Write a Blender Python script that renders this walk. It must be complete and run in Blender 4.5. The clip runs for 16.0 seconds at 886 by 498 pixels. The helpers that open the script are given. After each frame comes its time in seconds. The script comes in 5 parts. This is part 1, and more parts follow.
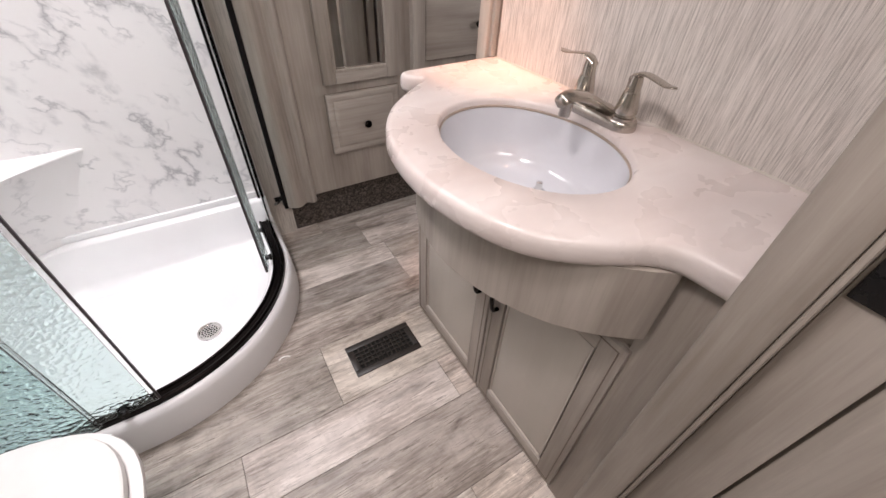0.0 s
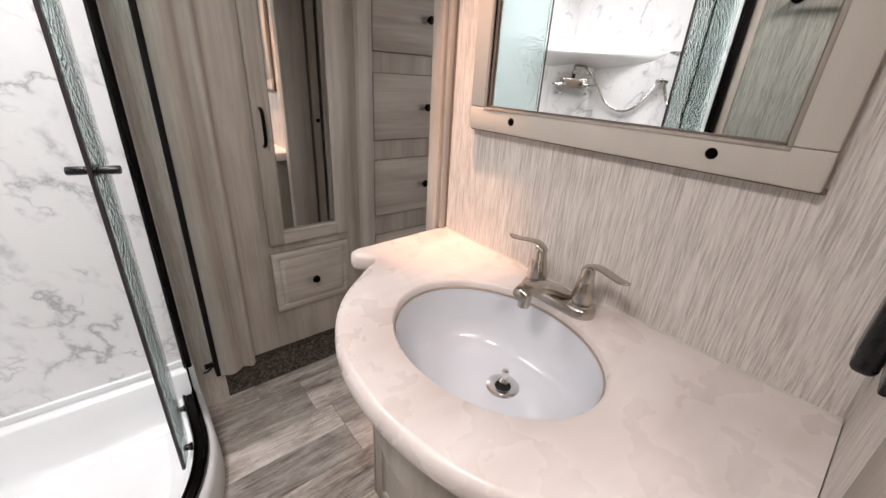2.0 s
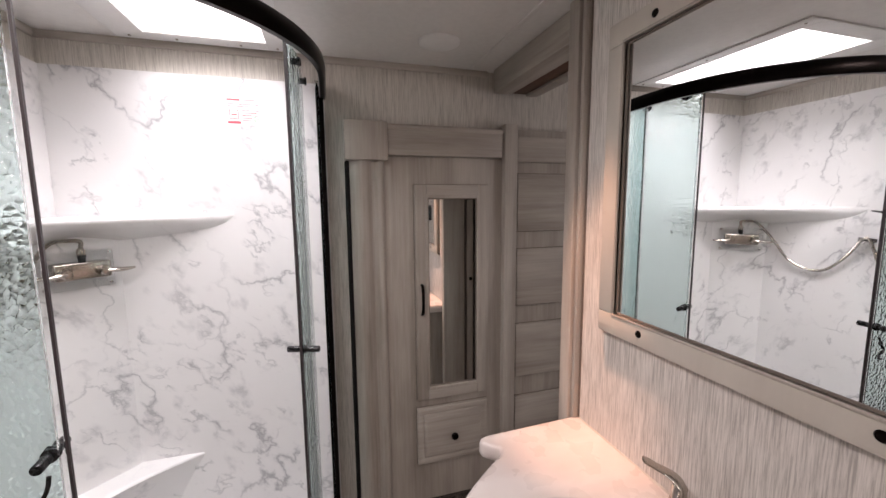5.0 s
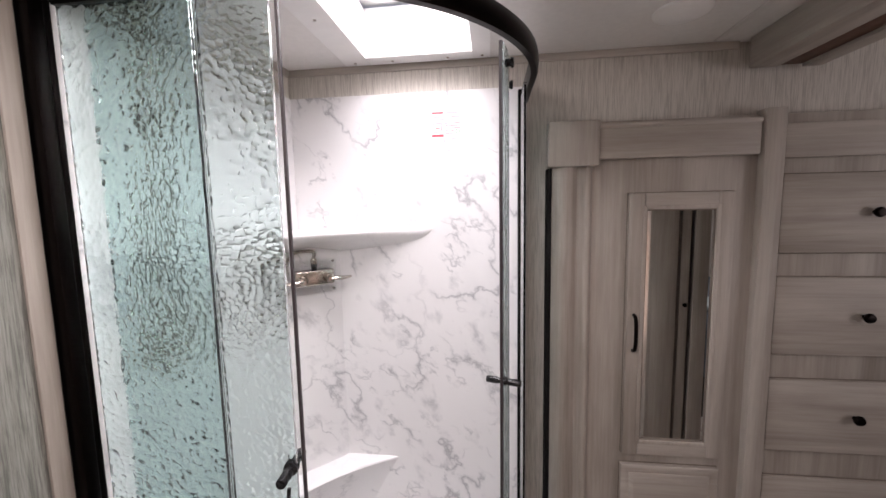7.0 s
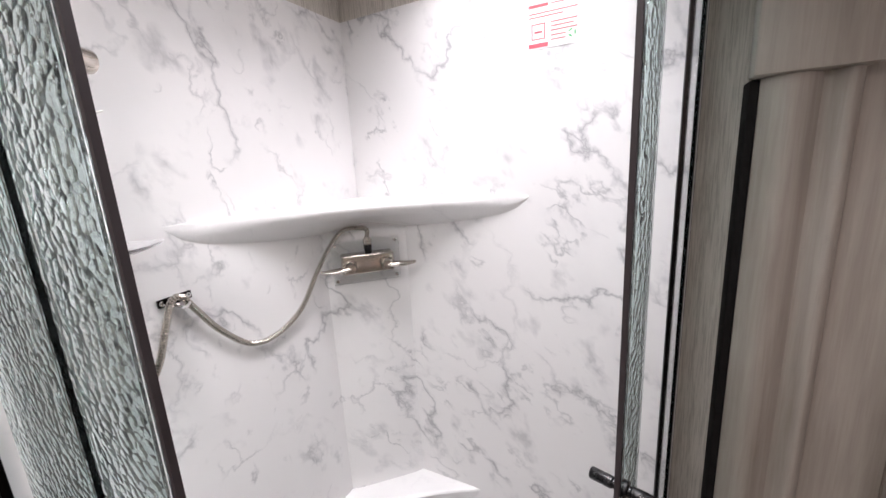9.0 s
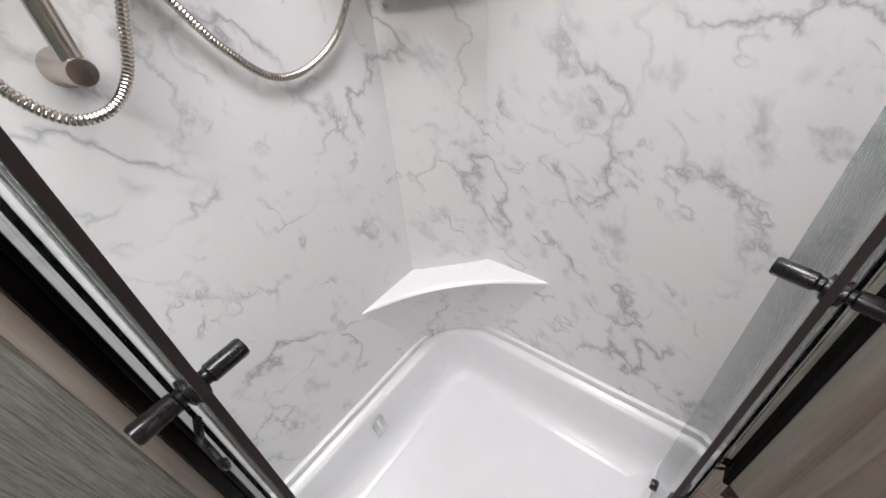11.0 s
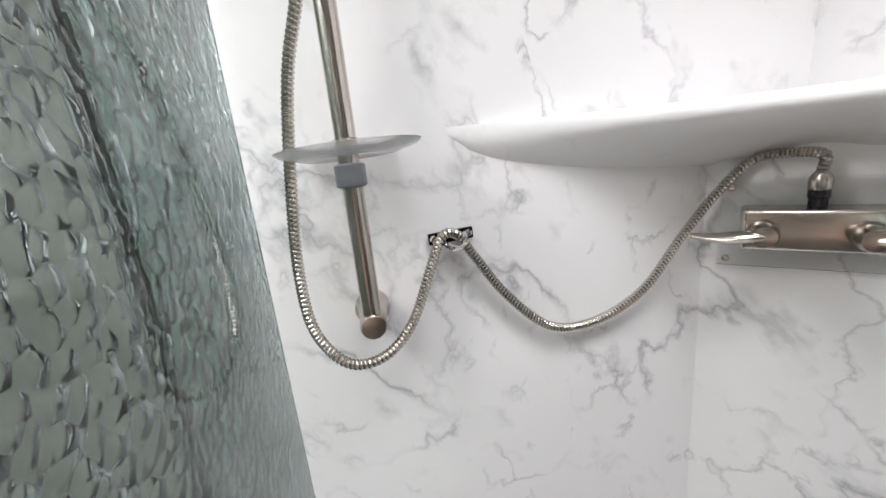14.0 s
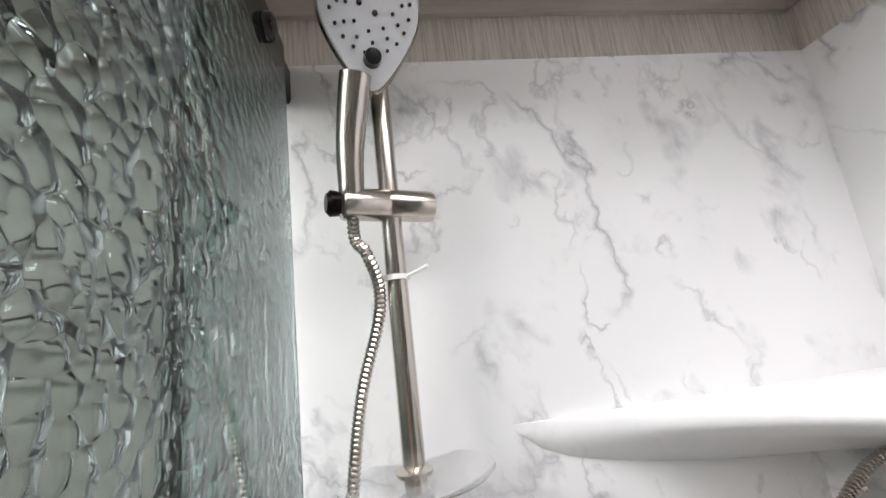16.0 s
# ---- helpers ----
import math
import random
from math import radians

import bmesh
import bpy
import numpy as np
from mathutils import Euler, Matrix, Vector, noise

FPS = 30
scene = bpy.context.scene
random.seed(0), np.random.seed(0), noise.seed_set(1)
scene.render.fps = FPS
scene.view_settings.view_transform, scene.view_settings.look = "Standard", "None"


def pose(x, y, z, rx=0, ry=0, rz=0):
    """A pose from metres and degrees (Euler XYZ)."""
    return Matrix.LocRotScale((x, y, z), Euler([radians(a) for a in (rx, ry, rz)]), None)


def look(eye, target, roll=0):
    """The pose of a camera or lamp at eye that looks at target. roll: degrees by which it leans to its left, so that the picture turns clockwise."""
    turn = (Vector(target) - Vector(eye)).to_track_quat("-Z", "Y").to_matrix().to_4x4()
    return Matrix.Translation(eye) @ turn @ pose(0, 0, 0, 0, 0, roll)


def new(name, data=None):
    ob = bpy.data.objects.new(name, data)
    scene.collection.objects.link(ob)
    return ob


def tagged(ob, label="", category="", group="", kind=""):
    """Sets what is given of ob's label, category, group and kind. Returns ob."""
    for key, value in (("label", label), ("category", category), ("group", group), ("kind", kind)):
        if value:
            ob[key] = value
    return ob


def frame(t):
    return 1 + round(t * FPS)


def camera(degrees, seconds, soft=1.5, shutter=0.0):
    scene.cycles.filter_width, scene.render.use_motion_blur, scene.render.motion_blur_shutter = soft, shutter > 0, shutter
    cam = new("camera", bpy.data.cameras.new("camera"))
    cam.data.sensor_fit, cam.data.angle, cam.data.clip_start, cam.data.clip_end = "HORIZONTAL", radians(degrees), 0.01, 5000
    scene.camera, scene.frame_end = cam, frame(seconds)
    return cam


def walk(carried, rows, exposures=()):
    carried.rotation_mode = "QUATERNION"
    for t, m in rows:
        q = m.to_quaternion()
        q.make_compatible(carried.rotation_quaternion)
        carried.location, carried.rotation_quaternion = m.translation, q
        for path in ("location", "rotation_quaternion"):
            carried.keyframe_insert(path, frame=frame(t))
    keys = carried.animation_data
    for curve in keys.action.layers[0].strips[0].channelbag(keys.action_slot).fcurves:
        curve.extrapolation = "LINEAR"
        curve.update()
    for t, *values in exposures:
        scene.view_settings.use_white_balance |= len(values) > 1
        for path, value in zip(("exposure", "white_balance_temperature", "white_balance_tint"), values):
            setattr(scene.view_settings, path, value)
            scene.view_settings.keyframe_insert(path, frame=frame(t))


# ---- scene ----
cam = camera(97.7, 16.0)
PATH = [
    (0, (-0.083, 0.138, 1.153), (0.734, 1.402, -0.164), 2.6),
    (0.5, (-0.075, 0.184, 1.135), (0.87, 1.416, -0.125), 3.2),
    (1, (-0.057, 0.217, 1.138), (0.962, 1.486, -0.025), 3.8),
    (1.5, (-0.028, 0.247, 1.173), (1.072, 1.587, 0.176), 3.9),
    (2, (-0.024, 0.255, 1.24), (1.159, 1.65, 0.43), 3.4),
    (2.5, (-0.026, 0.253, 1.3), (1.207, 1.695, 0.667), 2.6),
    (3, (-0.034, 0.238, 1.351), (1.206, 1.734, 0.875), 1.9),
    (3.2, (-0.032, 0.234, 1.369), (1.188, 1.76, 0.942), 1.6),
    (5.3, (0.004, 0.174, 1.443), (0.418, 2.117, 1.214), -0.7),
    (5.5, (0.002, 0.169, 1.447), (0.313, 2.131, 1.218), -0.8),
    (6, (-0.021, 0.185, 1.454), (0.066, 2.169, 1.224), -0.9),
    (6.5, (-0.053, 0.258, 1.451), (-0.139, 2.244, 1.23), -0.9),
    (7, (-0.106, 0.354, 1.472), (-0.353, 2.327, 1.26), -1.1),
    (7.5, (-0.135, 0.445, 1.49), (-0.546, 2.39, 1.277), -1.4),
    (8, (-0.126, 0.561, 1.493), (-0.712, 2.459, 1.257), -1.8),
    (8.5, (-0.092, 0.701, 1.499), (-0.861, 2.521, 1.191), -2.4),
    (9, (-0.067, 0.805, 1.484), (-0.985, 2.529, 1.056), -3.2),
    (9.5, (-0.105, 0.871, 1.433), (-1.063, 2.502, 0.782), -4.1),
    (10, (-0.162, 0.907, 1.36), (-1.11, 2.411, 0.445), -5.3),
    (10.2, (-0.179, 0.908, 1.339), (-1.111, 2.357, 0.322), -5.3),
    (12.3, (-0.192, 1.051, 1.244), (-1.548, 1.772, -0.038), -6.0),
    (12.5, (-0.213, 1.064, 1.259), (-1.666, 1.708, 0.044), -5.8),
    (13, (-0.27, 1.078, 1.293), (-1.931, 1.593, 0.305), -5.7),
    (13.5, (-0.321, 1.066, 1.328), (-2.138, 1.496, 0.611), -5.9),
    (14, (-0.338, 1.067, 1.377), (-2.25, 1.4, 0.896), -5.8),
    (14.5, (-0.346, 1.074, 1.429), (-2.312, 1.327, 1.161), -6.0),
    (15, (-0.354, 1.063, 1.467), (-2.338, 1.319, 1.442), -6.2),
    (15.5, (-0.354, 1.05, 1.504), (-2.328, 1.324, 1.671), -6.4),
    (16, (-0.355, 1.051, 1.522), (-2.302, 1.307, 1.9), -6.8),
]
# seconds, stops, kelvin, tint
EXPOSURES = [(0.0, 0.34, 6450, 17), (3.0, 0.14, 6430, 11), (5.5, -0.11, 6550, 20), (7.0, 0.0, 6480, 21), (9.0, -0.13, 6350, 17), (10.0, -0.22, 6340, 15), (12.5, -0.2, 6330, 14), (14.0, -0.22, 6270, 11), (16.0, -0.29, 6280, 11)]
walk(cam, [(t, look(eye, target, roll)) for t, eye, target, roll in PATH], EXPOSURES)

# ---- world and light ----
world = bpy.data.worlds.new("world")
scene.world = world
world.use_nodes = True
wn = world.node_tree.nodes
sky = wn.new("ShaderNodeTexSky")
sky.sky_type, sky.sun_disc = "NISHITA", False
sky.sun_elevation, sky.sun_rotation = radians(50), radians(200)
world.node_tree.links.new(sky.outputs[0], wn["Background"].inputs[0])
wn["Background"].inputs[1].default_value = 0.1


def area_lamp(name, m, sx, sy, power, colour):
    data = bpy.data.lights.new(name, "AREA")
    data.shape, data.size, data.size_y, data.energy, data.color = "RECTANGLE", sx, sy, power, colour
    ob = new(name, data)
    ob.matrix_world = m
    return ob


SKY_X0, SKY_X1, SKY_Y0, SKY_Y1 = -0.50, -0.16, 1.06, 1.607
CEIL = 1.955
# daylight through the skylight dome; three added fill lamps follow, their sources unseen
skylight_lamp = area_lamp("skylight_daylight", pose(-0.33, 1.333, 2.105), 0.31, 0.51, 7.8, (1.0, 0.985, 0.975))
skylight_lamp.data.spread = radians(135)
# fill added in the hall to lift floor, vanity and closet
area_lamp("added_hall_fill", pose(-0.2, -0.32, 1.93), 0.7, 0.36, 8.3, (1.0, 0.94, 0.88))
# fill added before the closed bedroom wall to brighten the closet
area_lamp("added_bedroom_fill", pose(2.28, 0.3, 1.35, 90, 0, 90), 0.9, 0.8, 10.0, (1.0, 0.97, 0.94))
# unseen fill under the ceiling, added to brighten the vanity side
area_lamp("added_ceiling_fill", pose(-0.34, 0.46, CEIL - 0.026), 0.20, 0.20, 7.6, (1.0, 0.93, 0.88))
# added warm spot for the glow at the worktop's far end; no fixture known
spot = bpy.data.lights.new("added_warm_spot", "SPOT")
spot.energy, spot.color, spot.spot_size, spot.spot_blend, spot.shadow_soft_size = 62.0, (1.0, 0.55, 0.34), radians(30), 1.0, 0.025
new("added_warm_spot", spot).matrix_world = look((0.44, 0.93, CEIL - 0.02), (0.605, 0.955, 0.9))

# ---- mesh helpers ----


def finish(bm, smooth=35):
    bmesh.ops.recalc_face_normals(bm, faces=bm.faces)
    if smooth:
        for f in bm.faces:
            f.smooth = True
        for e in bm.edges:
            e.smooth = len(e.link_faces) == 2 and e.calc_face_angle(0) < radians(smooth)
    return bm


def mesh_of(name, bm, material, smooth=35):
    finish(bm, smooth)
    me = bpy.data.meshes.new(name)
    bm.to_mesh(me)
    bm.free()
    if material:
        me.materials.append(material)
    return me


def part(name, bm, material, parent=None, label="", smooth=35):
    ob = new(name, mesh_of(name, bm, material, smooth))
    if parent:
        ob.parent = parent
    if label:
        ob["label"] = label
    return ob


def thing(name, label, category, group="", at=(0, 0, 0), kind=""):
    """An empty that carries the parts; the parts' meshes are in world metres."""
    ob = new(name)
    ob.empty_display_size = 0.05
    return tagged(ob, label, category, group, kind)


def structure(name, bm, material, label="", category="", smooth=35):
    return tagged(part(name, bm, material, None, "", smooth), label, category, "", "structure")


def box(x0, x1, y0, y1, z0, z1, bevel=0.0, seg=2, bm=None):
    own = bmesh.new()
    bmesh.ops.create_cube(own, size=1)
    for v in own.verts:
        v.co = Vector(((x0 + x1) / 2 + v.co.x * (x1 - x0), (y0 + y1) / 2 + v.co.y * (y1 - y0), (z0 + z1) / 2 + v.co.z * (z1 - z0)))
    if bevel:
        bmesh.ops.bevel(own, geom=own.edges[:], offset=bevel, segments=seg, profile=0.5, affect="EDGES")
    return merge(bm, own)


def merge(bm, own):
    if bm is None:
        return own
    me = bpy.data.meshes.new("tmp")
    own.to_mesh(me)
    own.free()
    bm.from_mesh(me)
    bpy.data.meshes.remove(me)
    return bm


def moved(bm, m):
    bmesh.ops.transform(bm, matrix=m, verts=bm.verts)
    return bm


def grid_faces(bm, rings, closed_ring=True, caps=False, closed_path=False):
    """Skins rings of points, all with the same count."""
    vs = [[bm.verts.new(p) for p in ring] for ring in rings]
    n = len(vs[0])
    pairs = list(zip(vs, vs[1:])) + ([(vs[-1], vs[0])] if closed_path else [])
    for a, b in pairs:
        for i in range(n if closed_ring else n - 1):
            j = (i + 1) % n
            bm.faces.new((a[i], a[j], b[j], b[i]))
    if caps:
        bm.faces.new(vs[0][::-1])
        bm.faces.new(vs[-1])
    return vs


def lathe(profile, segs=24, m=None, bm=None):
    """A body turned about z from (radius, height) pairs."""
    own = bmesh.new()
    rings = []
    for r, z in profile:
        rings.append([(max(r, 1e-5) * math.cos(2 * math.pi * i / segs), max(r, 1e-5) * math.sin(2 * math.pi * i / segs), z) for i in range(segs)])
    grid_faces(own, rings, True, True)
    bmesh.ops.remove_doubles(own, verts=own.verts, dist=2e-5)
    if m:
        moved(own, m)
    return merge(bm, own)


def spline(points, steps=12):
    """A Catmull-Rom curve through the points."""
    ps = [Vector(p) for p in points]
    ps = [2 * ps[0] - ps[1]] + ps + [2 * ps[-1] - ps[-2]]
    out = []
    for i in range(1, len(ps) - 2):
        a, b, c, d = ps[i - 1:i + 3]
        for k in range(steps):
            t = k / steps
            out.append(0.5 * ((2 * b) + (c - a) * t + (2 * a - 5 * b + 4 * c - d) * t * t + (3 * b - a - 3 * c + d) * t ** 3))
    return out + [ps[-2]]


def tube(points, radius, segs=12, bm=None, squash=1.0):
    """A round bar along points; radius may be a function of the share of its length and the index."""
    own = bmesh.new()
    ps = [Vector(p) for p in points]
    up, rings = None, []
    for i, p in enumerate(ps):
        d = (ps[min(i + 1, len(ps) - 1)] - ps[max(i - 1, 0)]).normalized()
        if up is None:
            up = Vector((0, 0, 1)) if abs(d.z) < 0.9 else Vector((1, 0, 0))
        side = d.cross(up).normalized()
        up = side.cross(d).normalized()
        r = radius(i / (len(ps) - 1), i) if callable(radius) else radius
        rings.append([p + r * (math.cos(a) * side + squash * math.sin(a) * up) for a in (2 * math.pi * k / segs for k in range(segs))])
    grid_faces(own, rings, True, True)
    return merge(bm, own)


def sweep(path, profile, bm=None, closed_profile=True, closed_path=False):
    """Sweeps (offset, z) pairs along a plan path; offset goes to the right of the way."""
    own = bmesh.new()
    n = len(path)
    rings = []
    for i, (x, y) in enumerate(path):
        prev = path[i - 1] if (i or closed_path) else path[i]
        nxt = path[(i + 1) % n] if (i < n - 1 or closed_path) else path[i]
        a, b = Vector((x - prev[0], y - prev[1])), Vector((nxt[0] - x, nxt[1] - y))
        a = a.normalized() if a.length > 1e-9 else b.normalized()
        b = b.normalized() if b.length > 1e-9 else a
        d = (a + b).normalized()
        k = 1 / max(0.4, math.sqrt(max(0.0, (1 + a.dot(b)) / 2)))
        right = Vector((d.y, -d.x)) * k
        rings.append([(x + right.x * o, y + right.y * o, z) for o, z in profile])
    grid_faces(own, rings, closed_profile, closed_profile and not closed_path, closed_path)
    return merge(bm, own)


def prism(outline, z0, z1, bevel=0.0, bm=None):
    own = bmesh.new()
    low = [own.verts.new((x, y, z0)) for x, y in outline]
    f = own.faces.new(low)
    out = bmesh.ops.extrude_face_region(own, geom=[f])
    for v in out["geom"]:
        if isinstance(v, bmesh.types.BMVert):
            v.co.z = z1
    bmesh.ops.recalc_face_normals(own, faces=own.faces)
    if bevel:
        es = [e for e in own.edges if len(e.link_faces) == 2 and e.calc_face_angle(0) > 0.5]
        bmesh.ops.bevel(own, geom=es, offset=bevel, segments=2, profile=0.5, affect="EDGES")
    return merge(bm, own)


def arc(cx, cy, r, a0, a1, n):
    return [(cx + r * math.cos(radians(a0 + (a1 - a0) * i / n)), cy + r * math.sin(radians(a0 + (a1 - a0) * i / n))) for i in range(n + 1)]


def bezier(a, c, b, n):
    a, c, b = Vector(a), Vector(c), Vector(b)
    return [tuple((1 - t) ** 2 * a + 2 * t * (1 - t) * c + t * t * b) for t in (i / n for i in range(n + 1))]


def offset_loop(loop, d):
    """A closed plan outline moved outwards (for an anticlockwise loop) by d."""
    out, n = [], len(loop)
    for i, (x, y) in enumerate(loop):
        px, py = loop[i - 1]
        nx, ny = loop[(i + 1) % n]
        t = Vector((nx - px, ny - py)).normalized()
        out.append((x + t.y * d, y - t.x * d))
    return out


# ---- materials ----


class Nodes:
    """A short way to write a node material."""

    def __init__(self, name):
        self.m = bpy.data.materials.new(name)
        self.m.use_nodes = True
        self.t = self.m.node_tree
        self.bsdf = self.t.nodes["Principled BSDF"]

    def put(self, socket, value):
        if isinstance(value, bpy.types.NodeSocket):
            self.t.links.new(value, socket)
        else:
            socket.default_value = value

    def node(self, kind, out=0, props=None, **inputs):
        n = self.t.nodes.new(kind)
        for k, v in (props or {}).items():
            if k == "operation":
                n.operation = v
            elif k == "use_clamp":
                n.use_clamp = v
            elif k == "feature":
                n.feature = v
        for k, v in inputs.items():
            key = int(k[1:]) if k[0] == "i" and k[1:].isdigit() else k.replace("_", " ")
            self.put(n.inputs[key], v)
        return n.outputs[out]

    def coords(self, scale=(1, 1, 1), turn=(0, 0, 0), random_shift=False):
        c = self.t.nodes.new("ShaderNodeTexCoord").outputs["Object"]
        if random_shift:
            r = self.t.nodes.new("ShaderNodeObjectInfo").outputs["Random"]
            c = self.node("ShaderNodeVectorMath", props={"operation": "ADD"}, i0=c, i1=self.node("ShaderNodeCombineXYZ", X=self.math("MULTIPLY", r, 17.0), Y=self.math("MULTIPLY", r, 31.0), Z=self.math("MULTIPLY", r, 7.0)))
        return self.node("ShaderNodeMapping", Vector=c, Scale=scale, Rotation=tuple(radians(a) for a in turn))

    def math(self, op, a, b=0.0, clamp=False):
        return self.node("ShaderNodeMath", props={"operation": op, "use_clamp": clamp}, i0=a, i1=b)

    def noise(self, vec, scale, detail=3, rough=0.5, distortion=0.0):
        return self.node("ShaderNodeTexNoise", Vector=vec, Scale=scale, Detail=detail, Roughness=rough, Distortion=distortion)

    def ramp(self, fac, stops):
        n = self.t.nodes.new("ShaderNodeValToRGB")
        e = n.color_ramp.elements
        while len(e) < len(stops):
            e.new(0.5)
        for el, (p, c) in zip(e, stops):
            el.position, el.color = p, (*((c, c, c) if isinstance(c, (int, float)) else c), 1)
        self.put(n.inputs[0], fac)
        return n.outputs[0]

    def mix(self, fac, a, b, blend="MIX"):
        n = self.t.nodes.new("ShaderNodeMix")
        n.data_type, n.blend_type = "RGBA", blend
        for i, v in ((0, fac), (6, a), (7, b)):
            if isinstance(v, tuple) and len(v) == 3:
                v = (*v, 1)
            self.put(n.inputs[i], v)
        return n.outputs[2]

    def bump(self, height, strength=0.2, distance=0.002):
        self.put(self.bsdf.inputs["Normal"], self.node("ShaderNodeBump", Strength=strength, Distance=distance, Height=height))

    def set(self, **values):
        for k, v in values.items():
            if isinstance(v, tuple) and len(v) == 3:
                v = (*v, 1)
            self.put(self.bsdf.inputs[k.replace("_", " ")], v)
        return self


def plain(name, colour, rough=0.5, metal=0.0, vary=0.06, scale=30.0, bump=0.05, coat=0.0):
    k = Nodes(name)
    n = k.noise(k.coords(), scale, 4)
    dark = tuple(c * (1 - vary) for c in colour)
    light = tuple(min(1, c * (1 + vary)) for c in colour)
    k.set(Base_Color=k.ramp(n, [(0.3, dark), (0.7, light)]), Metallic=metal, Coat_Weight=coat)
    k.set(Roughness=k.node("ShaderNodeMapRange", Value=k.noise(k.coords(), scale * 2.3, 3), To_Min=max(0, rough - 0.05), To_Max=rough + 0.07))
    k.bump(n, bump, 0.001)
    return k.m


def wood(name, dark, mid, light, grain=(1, 1, 0.045), rough=0.55, scale=34.0, shift=False, knots=0.0):
    """Whitewashed timber print with long grain along the axis of the smallest scale."""
    k = Nodes(name)
    c = k.coords(grain, (0, 0, 0), shift)
    wide = k.noise(c, scale * 0.28, 3, 0.55, 0.8)
    fine = k.noise(c, scale * 2.6, 5, 0.65, 0.3)
    pores = k.noise(c, scale * 9.0, 2, 0.5)
    cloud = k.noise(k.coords(tuple(0.3 + 0.7 * g for g in grain), (0, 0, 0), shift), 7.0, 3, 0.5)
    f = k.math("ADD", k.math("ADD", k.math("MULTIPLY", wide, 0.45), k.math("MULTIPLY", fine, 0.25)), k.math("MULTIPLY", cloud, 0.3))
    col = k.ramp(f, [(0.34, dark), (0.5, mid), (0.66, light)])
    col = k.mix(k.math("MULTIPLY", k.ramp(pores, [(0.56, 0.0), (0.7, 1.0)]), 0.14), col, dark)
    if shift:
        r = k.t.nodes.new("ShaderNodeObjectInfo").outputs["Random"]
        col = k.mix(0.8, col, k.ramp(r, [(0.0, 0.72), (0.35, 0.92), (0.7, 1.1), (1.0, 1.28)]), "MULTIPLY")
    k.set(Base_Color=col, Roughness=k.node("ShaderNodeMapRange", Value=fine, To_Min=rough - 0.1, To_Max=rough + 0.1))
    k.bump(k.math("ADD", fine, k.math("MULTIPLY", pores, 0.5)), 0.22, 0.0012)
    return k.m


def marble(name, base, vein, scale=5.6, amount=1.0, rough=0.22, blotch=(0.0, 0.0, 0.0), blotch_amount=0.0, way=(0.5, 0.5, -0.72)):
    """Pale stone with thin broken veins that run along way, and smoky smudges beside them."""
    k = Nodes(name)
    turn = Vector(way).rotation_difference(Vector((1, 0, 0))).to_euler()
    c0 = k.coords((1, 1, 1), tuple(math.degrees(a) for a in turn))
    warp = k.node("ShaderNodeTexNoise", out=1, Vector=c0, Scale=scale * 1.6, Detail=4, Roughness=0.6)
    warp = k.node("ShaderNodeVectorMath", props={"operation": "SUBTRACT"}, i0=warp, i1=(0.5, 0.5, 0.5))
    c = k.node("ShaderNodeVectorMath", props={"operation": "ADD"}, i0=c0, i1=k.node("ShaderNodeVectorMath", props={"operation": "SCALE"}, i0=warp, Scale=0.045))

    def ridge(size, squeeze, detail, stops, low, high, gate_scale, tilt=0.0, rough=0.53):
        v = k.node("ShaderNodeMapping", Vector=c, Rotation=(0.0, tilt * 0.6, tilt))
        v = k.node("ShaderNodeMapping", Vector=v, Scale=(squeeze, 1.0, 1.0), Location=(size, tilt * 3.0, 1.7 * size))
        a = k.math("ABSOLUTE", k.math("SUBTRACT", k.noise(v, size, detail, rough), 0.5))
        g = k.noise(k.node("ShaderNodeMapping", Vector=c0, Scale=(0.6, 1.0, 1.0), Location=(size * 2, 0.3, size)), gate_scale, 3, 0.55)
        return k.math("MULTIPLY", k.ramp(a, stops), k.ramp(g, [(low, 0.0), (high, 1.0)]))

    long = ridge(scale * 0.7, 0.5, 6, [(0.0, 0.8), (0.005, 0.45), (0.02, 0.0)], 0.44, 0.57, scale * 0.9)
    cross = ridge(scale * 0.85, 0.6, 6, [(0.0, 0.55), (0.005, 0.28), (0.016, 0.0)], 0.48, 0.62, scale * 1.3, 0.8)
    short = ridge(scale * 1.7, 0.5, 5, [(0.0, 0.75), (0.010, 0.32), (0.026, 0.0)], 0.55, 0.65, scale * 1.8, 0.35)
    smudge = ridge(scale * 1.3, 0.42, 6, [(0.0, 0.6), (0.03, 0.32), (0.075, 0.0)], 0.59, 0.70, scale * 1.9, 0.1, 0.58)
    cloud = ridge(scale * 0.7, 0.5, 6, [(0.0, 0.15), (0.05, 0.05), (0.13, 0.0)], 0.44, 0.64, scale * 0.9)
    f = k.math("MULTIPLY", k.math("ADD", k.math("MAXIMUM", k.math("MAXIMUM", long, cross), k.math("MAXIMUM", short, smudge)), cloud, True), amount)
    if blotch_amount:
        base = k.mix(k.math("MULTIPLY", k.ramp(k.noise(k.node("ShaderNodeMapping", Vector=c0, Scale=(0.4, 1, 1)), scale * 1.5, 5, 0.55, 0.6), [(0.28, 0.0), (0.75, 1.0)]), blotch_amount), base, blotch)
    k.set(Base_Color=k.mix(f, base, vein), Roughness=k.node("ShaderNodeMapRange", Value=k.noise(c0, 14, 3), To_Min=rough - 0.04, To_Max=rough + 0.06))
    k.bump(k.noise(c0, 40, 3), 0.04, 0.001)
    return k.m


